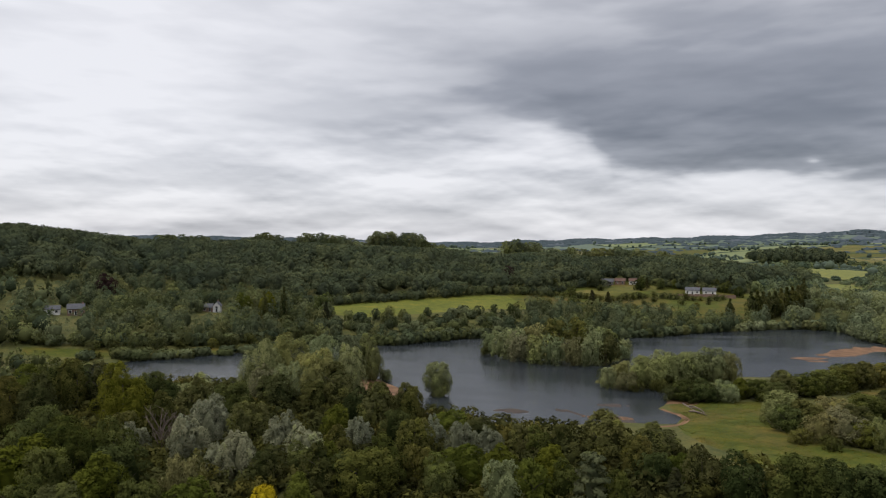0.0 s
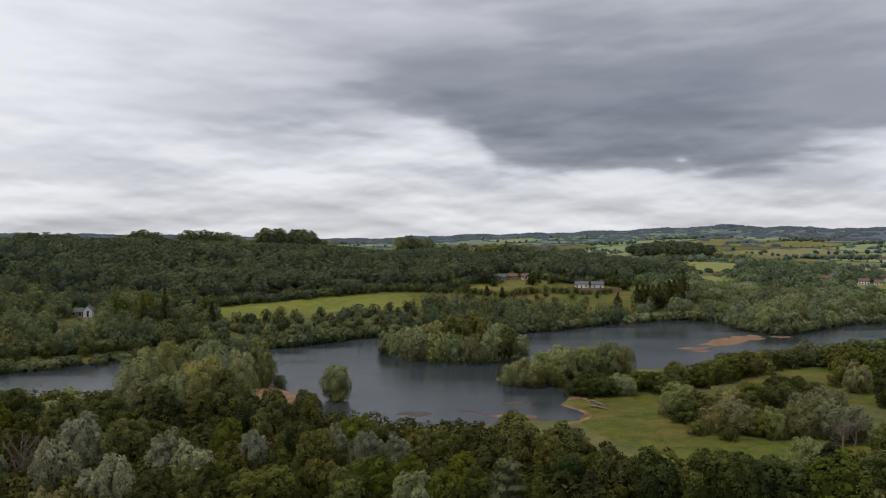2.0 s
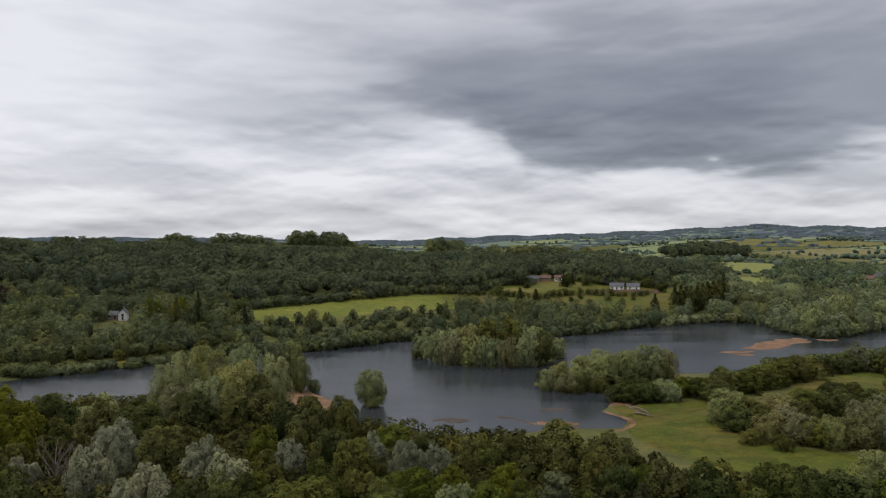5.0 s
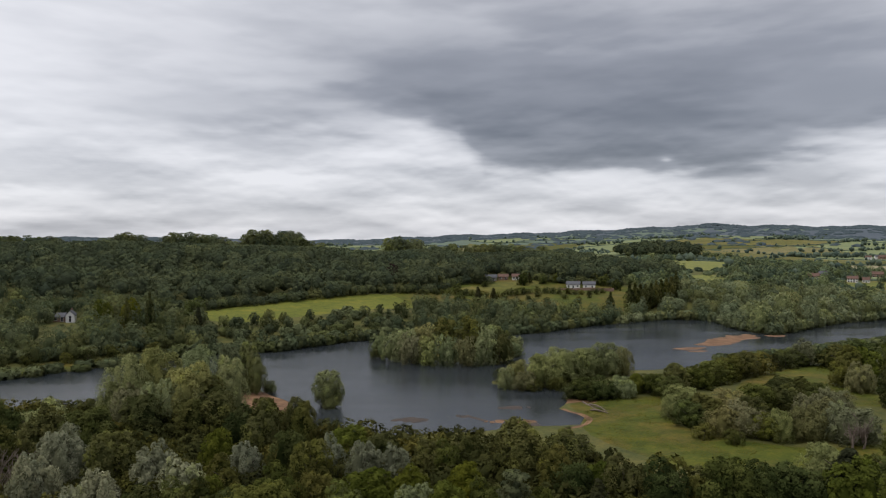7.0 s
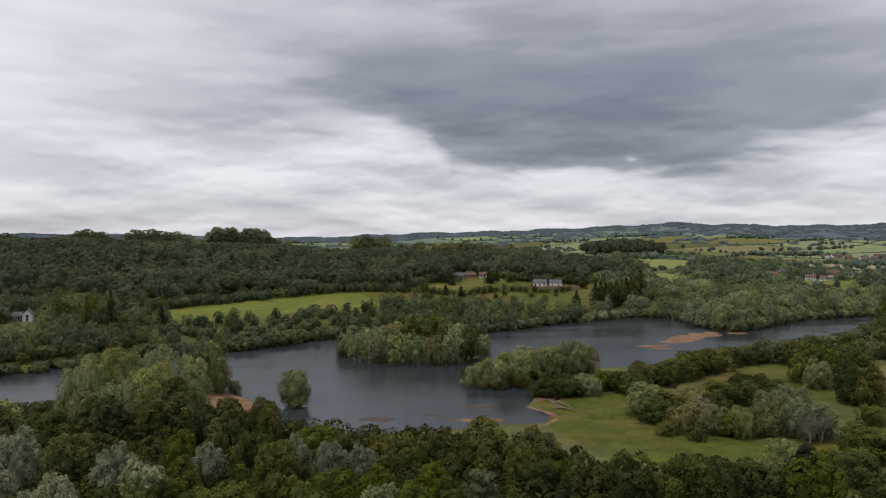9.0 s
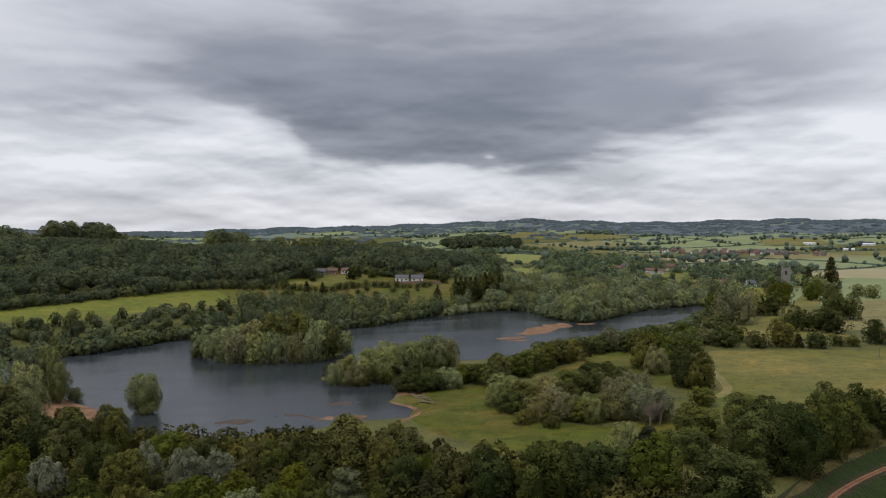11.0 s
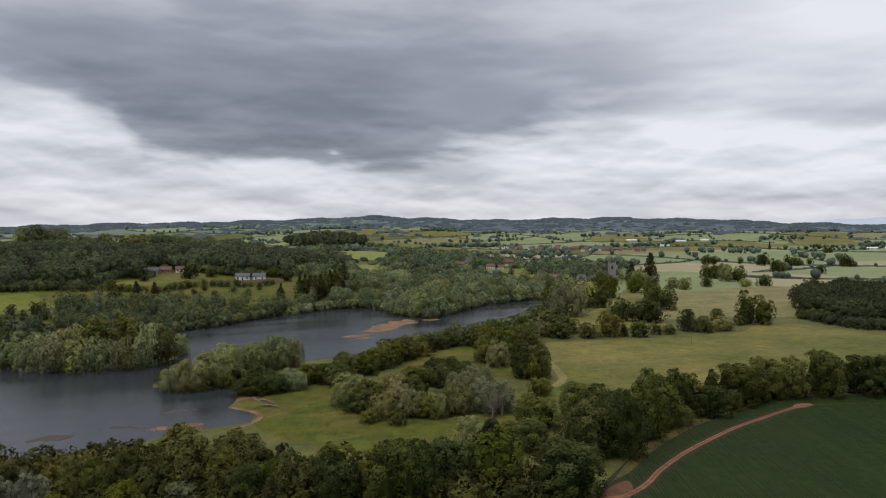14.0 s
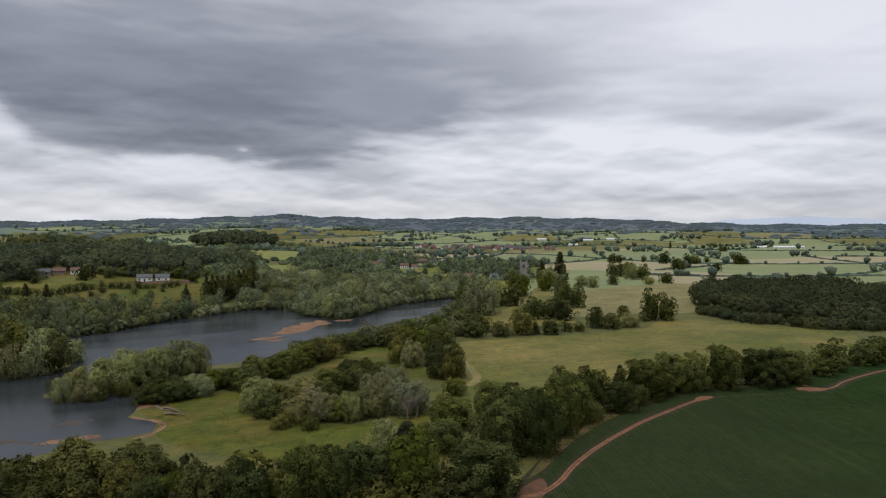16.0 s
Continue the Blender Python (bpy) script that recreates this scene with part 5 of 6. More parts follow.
BANK = [(-184, 287), (-166, 300), (-150, 316), (-130, 336), (-116, 322), (-85, 334), (-62, 351), (-42, 370), (0, 382), (36, 388), (57, 399), (87, 424), (111, 437), (124, 446), (121, 468), (80, 456), (39, 456), (-14, 445), (-62, 416), (-90, 395), (-115, 380), (-150, 392), (-158, 420), (-195, 436), (-216, 412), (-262, 398), (-300, 372), (-245, 310), (-215, 288)]
woodland("bank_trees", "belt of mixed green trees on the far bank", BANK, 10.0, 21, (6, 12.5), 12, 8, 0.50, "bankside", hush=("meadow",), hushed=0.62, lobes=3)
POOLWOOD = [(117, 438), (143, 454), (166, 448), (167, 420), (169, 396), (179, 382), (203, 400), (228, 420), (252, 435), (290, 448), (320, 450), (350, 466), (362, 490), (345, 515), (290, 545), (230, 552), (170, 532), (142, 505), (127, 480)]
woodland("pool_wood", "grey-green willows and poplars behind the pool", POOLWOOD, 12.5, 22, (6, 15), 16, 10, 0.58, "poolside", column=0.10)
CLUMP = [(-185, 640), (-165, 655), (-140, 662), (-122, 668), (-125, 650), (-150, 640), (-172, 630)]
woodland("hilltop_trees", "tall dark clump of trees on the hilltop", CLUMP, 13.0, 27, (14, 19), 14, 14, 0.9, "oakwood", wide=(0.55, 0.7))
WEST = [(-228, 262), (-200, 276), (-205, 290), (-245, 308), (-245, 352), (-350, 330), (-620, 420), (-620, 260), (-300, 190), (-232, 235)]
woodland("west_wood", "mixed green trees west of the lake", WEST, 12, 28, (7, 14), 8, 6, 0.75, "bankside", column=0.05, lobes=1)
WESTBANK = [(-250, 238), (-214, 240), (-180, 250), (-166, 240), (-158, 226), (-180, 212), (-205, 206), (-255, 195)]
woodland("west_thicket", "dense sallow thicket at the head of the channel", WESTBANK, 8, 34, (5, 9), 9, 9, 0.5, "bankside", lobes=2)
FOLD = [(-350, 375), (-318, 404), (-296, 386), (-330, 350)]
woodland("fold_wood", "young trees in a fold of the hillside", FOLD, 10, 35, (5, 9), 9, 9, 0.6, "bankside", lobes=1)
CRESTWOOD = [(-520, 470), (-430, 465), (-380, 530), (-300, 605), (-180, 636), (-110, 660), (-60, 678), (0, 700), (80, 700), (84, 720), (0, 722), (-70, 705), (-120, 695), (-185, 672), (-300, 648), (-390, 580), (-450, 515), (-520, 510)]
woodland("crest_trees", "tall rounded trees along the crest of the hill", CRESTWOOD, 14.0, 29, (6, 8.5), 10, 7, 0.85, wide=(0.58, 0.70))
HILL = [(-350, 345), (-262, 398), (-216, 410), (-194, 432), (-160, 418), (-140, 424), (-106, 449), (-80, 469), (-40, 499), (-14, 512), (8, 542), (60, 578), (78, 566), (92, 550), (136, 545), (167, 612), (215, 640), (215, 780), (130, 780), (-20, 745), (-150, 695), (-290, 650), (-380, 580), (-450, 505), (-760, 480), (-620, 425)]
woodland("hill_wood", "dense dark green wood covering the hillside", HILL, 14.5, 23, (8, 19), 10, 7, 0.82, wide=(0.50, 0.74), lobes=2)
OAKWOOD = [(380, 288), (372, 246), (386, 204), (426, 188), (588, 273), (602, 322), (560, 392), (462, 350)]
woodland("oak_wood", "dense dark oak wood beside the pasture", OAKWOOD, 14.0, 24, (8, 17), 12, 9, 0.75, "oakwood", wide=(0.50, 0.70), lobes=2)
VILLAGE = [(252, 602), (378, 490), (490, 521), (588, 672), (700, 784), (490, 924), (308, 784)]
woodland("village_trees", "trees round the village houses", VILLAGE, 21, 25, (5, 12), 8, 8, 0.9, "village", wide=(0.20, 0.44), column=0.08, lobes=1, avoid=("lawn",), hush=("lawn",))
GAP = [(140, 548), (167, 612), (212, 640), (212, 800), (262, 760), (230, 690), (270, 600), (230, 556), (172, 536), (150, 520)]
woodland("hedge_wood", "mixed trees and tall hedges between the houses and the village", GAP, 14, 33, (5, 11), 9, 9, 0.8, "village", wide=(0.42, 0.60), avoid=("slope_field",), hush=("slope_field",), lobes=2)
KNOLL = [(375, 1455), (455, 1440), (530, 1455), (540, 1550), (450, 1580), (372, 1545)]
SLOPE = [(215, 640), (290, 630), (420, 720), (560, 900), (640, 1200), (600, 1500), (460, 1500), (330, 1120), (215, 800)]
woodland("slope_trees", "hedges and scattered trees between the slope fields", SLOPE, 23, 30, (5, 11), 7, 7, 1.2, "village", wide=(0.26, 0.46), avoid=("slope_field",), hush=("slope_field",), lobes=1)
woodland("knoll_wood", "small round wood on a knoll", KNOLL, 19, 26, (16, 27), 10, 8, 1.6, wide=(0.55, 0.7), lobes=2)


OUTLINE = {l: o for n, m, l, o in FIELDS}
tussocks("rough_grass", "tussocks of olive and straw-coloured grass on the point", OUTLINE["grassy point between the bay and the bushes"], 6500, 61, 0.20, "tussock", 0.25)
tussocks("rough_grass", "tussocks of rough green grass in the glade", OUTLINE["grassy glade between bushes and lake"], 2500, 62, 0.20, "tussock", 0.2)
tussocks("rough_grass", "tall dry grass along the margin of the crop", OUTLINE["dry grass margin between hedge and crop"], 3000, 63, 0.40, "tussock", 0.0)
tussocks("rough_grass", "scattered tussocks in the dry pasture", OUTLINE["wide pasture with dry and green patches"], 5000, 64, 0.20, "tussock", 0.42)


def crop_rows():
    """Ridges of leafy crop, row beside row, as one object."""
    rng = np.random.default_rng(71)
    way = radians(ROW_WAY)
    ca, sa = math.cos(way), math.sin(way)
    poly = smooth(OUTLINE["dark green field of low row crop"], 5.0)
    lanes = [np.array(q, float) for q in (TRACK, TRACK_EAST)]
    edges = [smooth(o, 2.0) for n, m, l, o in FIELDS if n in ("field_margin", "soil_corner")]
    step, parts, tones, n = 2.4, [], [], 0
    for k in range(-20, 520):
        # along the row u, across it w
        w = (k + 0.25) * ROW_STEP
        u = np.arange(-330, -20, step)
        x, y = u * ca - w * sa, u * sa + w * ca
        ok = inside(poly, x, y) & ~np.logical_or.reduce([inside(e, x, y) for e in edges]) & (off_line(poly, x, y) > 0.8) & (np.degrees(np.arctan2(x, y)) < 68) & (y > 20)
        if ok.sum() < 3:
            continue
        u, x, y = u[ok], x[ok], y[ok]
        free = np.ones(len(x), bool)
        for lane in lanes:
            free &= off_line(lane, x, y, False) > 1.1
        z = land(x, y)
        half, tall = rng.uniform(0.17, 0.23, len(x)), rng.uniform(0.10, 0.18, len(x))
        nx, ny = -sa * half, ca * half
        ring = np.stack([np.stack([x - nx, y - ny, z], 1), np.stack([x, y, z + tall], 1), np.stack([x + nx, y + ny, z], 1)], 1)
        q = np.nonzero(free[:-1] & free[1:] & (np.diff(u) < step * 1.5))[0]
        f = np.concatenate([np.stack([q * 3 + a, q * 3 + b, q * 3 + c], 1) for a, b, c in ((0, 3, 1), (3, 4, 1), (1, 4, 2), (4, 5, 2))])
        parts.append((ring.reshape(-1, 3), f))
        tones.append(np.repeat(np.clip(rng.normal(0.5, 0.15) + rng.normal(0, 0.12, len(x)), 0, 1), 3))
    v, f = joined(parts)
    me = mesh_of("crop_rows", v, f, LEAF["crop"], np.concatenate(tones))
    me.attributes.new("lean", "FLOAT", "POINT").data.foreach_set("value", np.full(len(v), 0.3, np.float32))
    tagged(new("crop_rows", me), "dark green leafy rows of a low field crop", "crop", kind="stuff")


crop_rows()


def fringe(a, b, seed, heights, name, label, leaf):
    """Low growth that leans over the water between two places on the shore."""
    ia, ib = (int(np.argmin(np.hypot(LAKE[:, 0] - p[0], LAKE[:, 1] - p[1]))) for p in (a, b))
    rng = np.random.default_rng(seed)
    line = LAKE[ia:ib]
    line = np.concatenate([line, line[::2]])
    line = line + rng.uniform(-1.7, 1.7, line.shape)
    woodland(name, label, None, 6.0, seed, heights, 8, 8, 0.5, leaf, wide=(0.42, 0.62), pts=line, lobes=2)


def thicket(line, gap, seed, heights, name, label, leaf, wide=(0.42, 0.62)):
    """A row of bushes along a line."""
    line = smooth(line, gap, 0.0)
    rng = np.random.default_rng(seed)
    woodland(name, label, None, gap * 1.5, seed, heights, 8, 8, 0.5, leaf, wide=wide, lobes=2, pts=line + rng.uniform(-0.35, 0.35, line.shape) * gap)


WOOD_EDGE = [(-190, 428), (-160, 416), (-140, 424), (-106, 449), (-80, 469), (-40, 499), (-14, 514), (8, 544), (60, 580), (78, 568), (92, 554), (136, 549)]
thicket(WOOD_EDGE + WOOD_EDGE[-2:0:-1], 7.0, 53, (3.5, 8.0), "wood_edge", "dark bushes along the foot of the hill wood", "wood")
CHANNEL = [(-236, 264), (-205, 279), (-186, 290), (-170, 302), (-155, 317), (-136, 338)]
thicket(CHANNEL + CHANNEL[-2:0:-1], 5.0, 54, (3.5, 7.0), "channel_thicket", "rounded green bushes behind the grassy bank", "bankside")
thicket([(-200, 260), (-188, 265), (-172, 274), (-158, 285), (-146, 298), (-134, 312), (-124, 325)] + [(-134, 313), (-146, 299), (-158, 286), (-172, 275), (-188, 266)], 7.0, 56, (1.8, 4.2), "bank_bushes", "low rounded bushes at the water's edge of the channel", "bankside", (0.30, 0.48))
OAK_EDGE = [(374, 280), (366, 246), (380, 204), (424, 184), (500, 226), (560, 258)]
thicket(OAK_EDGE + OAK_EDGE[-2:0:-1], 8.0, 57, (3.5, 7.5), "oak_wood_edge", "dark hedge along the foot of the oak wood", "oakwood")
fringe((-123, 326), (104, 437), 51, (3.0, 6.5), "bank_fringe", "rounded bushes overhanging the water of the far bank", "bankside")
fringe((112, 442), (308, 451), 52, (3.5, 7.5), "pool_fringe", "grey-green sallows overhanging the pool", "poolside")
fringe((306, 440), (112, 296), 55, (2.0, 4.5), "near_fringe", "low bushes along the near bank of the pool", "bankside")


# tall trees that make the skyline of the hill: east, north, height
CREST_WEST = [(-359, 574, 13.6), (-353, 579, 13.2), (-345, 586, 13.4), (-337, 593, 12.9), (-330, 598, 11.6), (-300, 623, 10.7), (-295, 627, 11.9), (-290, 634, 15.0), (-284, 635, 15.9), (-277, 638, 14.1), (-269, 639, 8.9), (-253, 643, 13.7), (-248, 644, 17.4), (-238, 647, 18.2), (-232, 648, 16.7), (-224, 649, 17.1), (-216, 651, 16.9), (-208, 654, 14.7), (-198, 656, 11.6), (-190, 657, 10.4), (-183, 659, 20.5), (-175, 658, 22.9), (-167, 661, 22.8), (-157, 666, 22.0), (-151, 668, 21.4), (-145, 671, 23.0), (-140, 673, 19.7)]
CREST_EAST = [(-141, 671, 17.8), (-131, 675, 14.8), (-120, 680, 12.5), (-109, 681, 9.3), (-55, 730, 20.6), (-48, 732, 21.8), (-38, 736, 18.6), (-27, 725, 17.8), (-11, 723, 13.0), (-1, 724, 12.7), (8, 726, 16.0), (23, 728, 15.6), (36, 737, 17.2), (48, 736, 16.1), (58, 736, 17.8), (68, 735, 15.0), (75, 714, 13.7), (85, 698, 12.5), (95, 699, 14.9), (108, 707, 12.9), (119, 713, 14.5), (128, 721, 14.0), (138, 728, 12.3), (146, 717, 12.6)]
for i, (x, y, h) in enumerate(CREST_WEST + CREST_EAST):
    wide = (17, 20, 15, 18.5)[i * 7 % 4] + max(0, h - 17)
    plant("crown", x, y, h, wide, i % 3, i * 1.9, "skyline trees", "tall round-headed tree on the skyline of the hill")


# ---- single features of the far bank ----
SHORE_BUSHES = [(-196, 262), (-188, 266), (-181, 271), (-172, 275), (-165, 283), (-152, 290), (-147, 298), (-139, 304), (-134, 312), (-128, 319), (-122, 326)]
for i, (x, y) in enumerate(SHORE_BUSHES):
    plant("bush", x, y, 2.6 + (i * 7 % 5) * 0.45, 5 + (i * 3 % 4), i % 3, i * 1.3, "bushes along the channel bank", "rounded green bush on the channel bank")
plant_all([
    ("copper", -42, 538, 15, 13), ("copper", -257, 354, 16, 13), ("poplar", -150, 357, 22, 4.6), ("poplar", -163, 360, 17, 4.4),
    ("poplar", 108, 462, 15, 5), ("pine", -130, 370, 12, 6), ("pine", 22, 480, 11, 7), ("pine", 33, 486, 10, 6), ("oak", 8, 470, 8, 7),
    ("pine", 128, 556, 12, 6), ("oak", 60, 548, 10, 10), ("lime", -178, 366, 14, 10), ("lime", -168, 374, 14, 10), ("oak", -138, 386, 14, 12),
], "single trees on the far bank")
rng = np.random.default_rng(5)
for i in range(10):
    plant("poplar", 122 + i * 4.6, 468 + i * 3.6, rng.uniform(17, 20.5), 7.2, i % 3, i, "row of poplars", "narrow poplar standing in a close row")
for x, y in ((-8, 478), (2, 492), (14, 486), (40, 496), (50, 474), (60, 488), (70, 478), (80, 494), (92, 480), (100, 496), (112, 486), (24, 470), (34, 500), (66, 500), (106, 472)):
    plant("bush", x + rng.uniform(-3, 3), y + rng.uniform(-3, 3), rng.uniform(2.5, 4.5), rng.uniform(4, 7), int(rng.integers(3)), rng.uniform(0, 6), "bushes in the paddock")


for i in range(26):
    plant("bush", -18 + i * 5.3 + rng.uniform(-1, 1), 500 + i * 0.6 + 5 * math.sin(i * 0.5) + rng.uniform(-1.5, 1.5), rng.uniform(3.4, 5.6), rng.uniform(6, 9), i % 3, i, "hedge below the houses", "dense green hedge bush below the houses")
for i, (x, y) in enumerate(SHORE_BUSHES):
    plant("bush", x - 9, y + 9, 4.0 + (i * 5 % 4) * 0.6, 7 + (i * 3 % 4), (i + 1) % 3, i * 2.1, "bushes along the channel bank", "tall rounded bush behind the grassy bank")
plant_all([
    ("oak", 76, 552, 8, 8), ("oak", 122, 546, 9, 9), ("ash", 20, 556, 8, 8), ("ash", -6, 532, 9, 9), ("pine", 66, 556, 9, 5), ("oak", 128, 530, 8, 8),
    ("ash", 30, 545, 5, 6), ("lime", 88, 558, 8, 8), ("ash", 116, 552, 9, 9), ("oak", 8, 520, 6, 7), ("ash", -25, 512, 7, 8),
], "trees round the houses")


def bare_tree(x, y, h, label, seed):
    """A dead tree: trunk, limbs and many thin twigs."""
    rng = np.random.default_rng(seed)
    base = new("dead_tree")
    base.matrix_world = pose(x, y, float(land(np.array([x]), np.array([y]))[0]))
    trunk = tube(rng, (0, 0, -0.5), (0.3, 0.2, h * 0.55), 0.3, 0.14, 7, 0.2, 4)
    limbs = []
    for i in range(16):
        limb = []
        z = h * rng.uniform(0.15, 0.55)
        a = rng.uniform(0, 6.28)
        end = np.array((math.cos(a) * h * 0.28, math.sin(a) * h * 0.28, z + h * rng.uniform(0.25, 0.5)))
        limb.append(tube(rng, (0.1, 0.1, z), end, 0.11, 0.04, 5, 0.3, 3))
        for j in range(5):
            st = np.array((0.1, 0.1, z)) + (end - np.array((0.1, 0.1, z))) * rng.uniform(0.4, 1.0)
            limb.append(tube(rng, st, st + np.array((rng.normal() * 0.6, rng.normal() * 0.6, rng.uniform(0.5, 1.8))), 0.05, 0.02, 4, 0.1, 2))
        limbs.append(("branch", joined(limb)))
    for n, g in (("trunk", trunk), *limbs):
        o = new(n, mesh_of(n, *g, M["deadwood"]))
        o.parent = base
    tagged(base, label, "tree")


bare_tree(-87, 135.5, 12.5, "bare dead tree with thin reddish-grey twigs", 1)
bare_tree(-83.5, 136.5, 11.5, "bare dead tree with thin reddish-grey twigs", 2)
bare_tree(101, 171, 8.0, "half-dead willow with bare grey-pink branches", 3)
bare_tree(98, 170, 7.0, "half-dead willow with bare grey-pink branches", 4)


def log(x, y, length, turn, label):
    rng = np.random.default_rng(int(length * 10))
    base = new("driftwood_log")
    base.matrix_world = pose(x, y, float(land(np.array([x]), np.array([y]))[0]) + 0.12, 0, 0, turn)
    for n, g in (("stem", tube(rng, (-length / 2, 0, 0), (length / 2, 0.3, 0.15), 0.3, 0.12, 7, 0.3, 5)), ("branch", tube(rng, (0, 0, 0.1), (length * 0.3, 1.6, 0.5), 0.12, 0.04, 5, 0.2, 3))):
        o = new(n, mesh_of(n, *g, M["deadwood"]))
        o.parent = base
    tagged(base, label, "log")


log(45, 220, 13.0, -80, "bleached fallen trunk lying on the grassy shore")
log(46.6, 218.5, 9.5, -72, "bleached fallen trunk lying on the grassy shore")
log(46.3, 213.5, 6.5, -50, "grey fallen branch lying on the grassy shore")


def post(x, y, h, label):
    rng = np.random.default_rng(3)
    g = tube(rng, (0, 0, -0.3), (0.05, 0, h), 0.16, 0.12, 8, 0.02, 2)
    o = new("wooden_post", mesh_of("wooden_post", *g, M["deadwood"]))
    o.matrix_world = pose(x, y, float(land(np.array([x]), np.array([y]))[0]))
    tagged(o, label, "post")


post(106, 168, 3.4, "pale upright wooden post in rough grass")
post(243, 240, 4.4, "weathered upright stump in the pasture")


# ---- buildings ----
def box(bm, x0, x1, y0, y1, z0, z1):
    v = [bm.verts.new(p) for p in ((x0, y0, z0), (x1, y0, z0), (x1, y1, z0), (x0, y1, z0), (x0, y0, z1), (x1, y0, z1), (x1, y1, z1), (x0, y1, z1))]
    for f in ((3, 2, 1, 0), (4, 5, 6, 7), (0, 1, 5, 4), (1, 2, 6, 5), (2, 3, 7, 6), (3, 0, 4, 7)):
        bm.faces.new([v[i] for i in f])


def part(name, bm, mat, parent, label=""):
    me = bpy.data.meshes.new(name)
    bm.to_mesh(me)
    bm.free()
    me.materials.append(mat)
    o = new(name, me)
    o.parent = parent
    if label:
        tagged(o, label)
    return o


def house(name, label, category, x, y, turn, w, d, eaves, ridge, wall, roof, front=3, storeys=2, chimney=True, group="", gable_front=False, z=None):
    """Gabled house; its front looks along -y of its own axes."""
    base = new(name)
    if z is None:
        z = float(land(np.array([x]), np.array([y]))[0])
    base.matrix_world = pose(x, y, z, 0, 0, turn)
    bm = bmesh.new()
    if gable_front:
        ring = [(-w / 2, -0.5), (w / 2, -0.5), (w / 2, eaves), (0, ridge), (-w / 2, eaves)]
        a = [bm.verts.new((p, -d / 2, q)) for p, q in ring]
        b = [bm.verts.new((p, d / 2, q)) for p, q in ring]
    else:
        ring = [(-d / 2, -0.5), (d / 2, -0.5), (d / 2, eaves), (0, ridge), (-d / 2, eaves)]
        a = [bm.verts.new((-w / 2, p, q)) for p, q in ring]
        b = [bm.verts.new((w / 2, p, q)) for p, q in ring]
    bm.faces.new(a)
    bm.faces.new(b[::-1])
    for i in range(5):
        j = (i + 1) % 5
        bm.faces.new((a[j], a[i], b[i], b[j]))
    bmesh.ops.recalc_face_normals(bm, faces=bm.faces[:])
    part("wall", bm, M[wall], base)
    bm = bmesh.new()
    half, along = (w / 2, d / 2) if gable_front else (d / 2, w / 2)
    k = (ridge - eaves) / half
    for sgn in (-1, 1):
        rows = []
        for o in (0.06, 0.28):
            for u in (-along - 0.35, along + 0.35):
                for q, hgt in ((0, ridge), (sgn * (half + 0.45), eaves - 0.45 * k)):
                    rows.append((q, u, hgt + o) if gable_front else (u, q, hgt + o))
        v = [bm.verts.new(p) for p in rows]
        for f in ((0, 1, 3, 2), (4, 6, 7, 5), (0, 4, 5, 1), (2, 3, 7, 6), (1, 5, 7, 3), (0, 2, 6, 4)):
            bm.faces.new([v[i] for i in f])
    bmesh.ops.recalc_face_normals(bm, faces=bm.faces[:])
    r = part("roof", bm, M[roof], base)
    if chimney:
        bm = bmesh.new()
        if gable_front:
            box(bm, -0.4, 0.4, d * 0.3, d * 0.3 + 0.7, ridge - 0.6, ridge + 1.1)
        else:
            box(bm, w * 0.36, w * 0.36 + 0.7, -0.4, 0.4, ridge - 0.6, ridge + 1.1)
        part("chimney", bm, M["brick"], base)
    for st in range(storeys):
        zc = (eaves / storeys) * (st + 0.55)
        for i in range(front):
            xc = (i + 0.5) / front * w - w / 2
            door = st == 0 and i == front // 2
            hw, hh = (0.5, 1.05) if door else (0.62, 0.6)
            if door:
                zc0 = 1.05
            else:
                zc0 = zc
            bm = bmesh.new()
            for q in ((-hw - 0.1, -hw, -hh - 0.1, hh + 0.1), (hw, hw + 0.1, -hh - 0.1, hh + 0.1), (-hw, hw, hh, hh + 0.1), (-hw, hw, -hh - 0.1, -hh)):
                box(bm, xc + q[0], xc + q[1], -d / 2 - 0.07, -d / 2 + 0.02, zc0 + q[2], zc0 + q[3])
            fr = part("door" if door else "window", bm, M["trimwhite"], base)
            bm = bmesh.new()
            box(bm, xc - hw, xc + hw, -d / 2 - 0.03, -d / 2 + 0.02, zc0 - hh, zc0 + hh)
            part("panel" if door else "pane", bm, M["glass"], fr)
    return tagged(base, label, category, group)


house("house", "white rendered house with a grey slate roof above the paddock", "house", 97, 536, -12, 10, 7.5, 3.0, 4.9, "render", "slate", 3, 1, group="pair of white houses")
house("house", "white rendered house with a grey slate roof above the paddock", "house", 109, 536, -12, 9.2, 7.5, 3.0, 4.9, "render", "slate", 2, 1, group="pair of white houses")
base = new("terrace_wall")
base.matrix_world = pose(104, 526, float(land(np.array([104.0]), np.array([526.0]))[0]), 0, 0, -6)
for i in range(6):
    bm = bmesh.new()
    box(bm, -21 + i * 7, -14.06 + i * 7, -0.3 - 0.04 * (i % 2), 0.3, -1.0, 2.2 - 0.25 * abs(i - 3))
    part("wall_bay", bm, M["brick"], base)
tagged(base, "long reddish brick retaining wall below the white houses", "wall")
house("barn", "old stone barn with a grey slate roof", "barn", 37, 572, -6, 9, 6, 2.6, 4.6, "stone", "slate", 2, 1, False)
house("barn", "low brick outbuilding with a broken wall", "barn", 47, 574, -6, 8, 5, 2.6, 4.4, "brick", "tile", 2, 1, False)
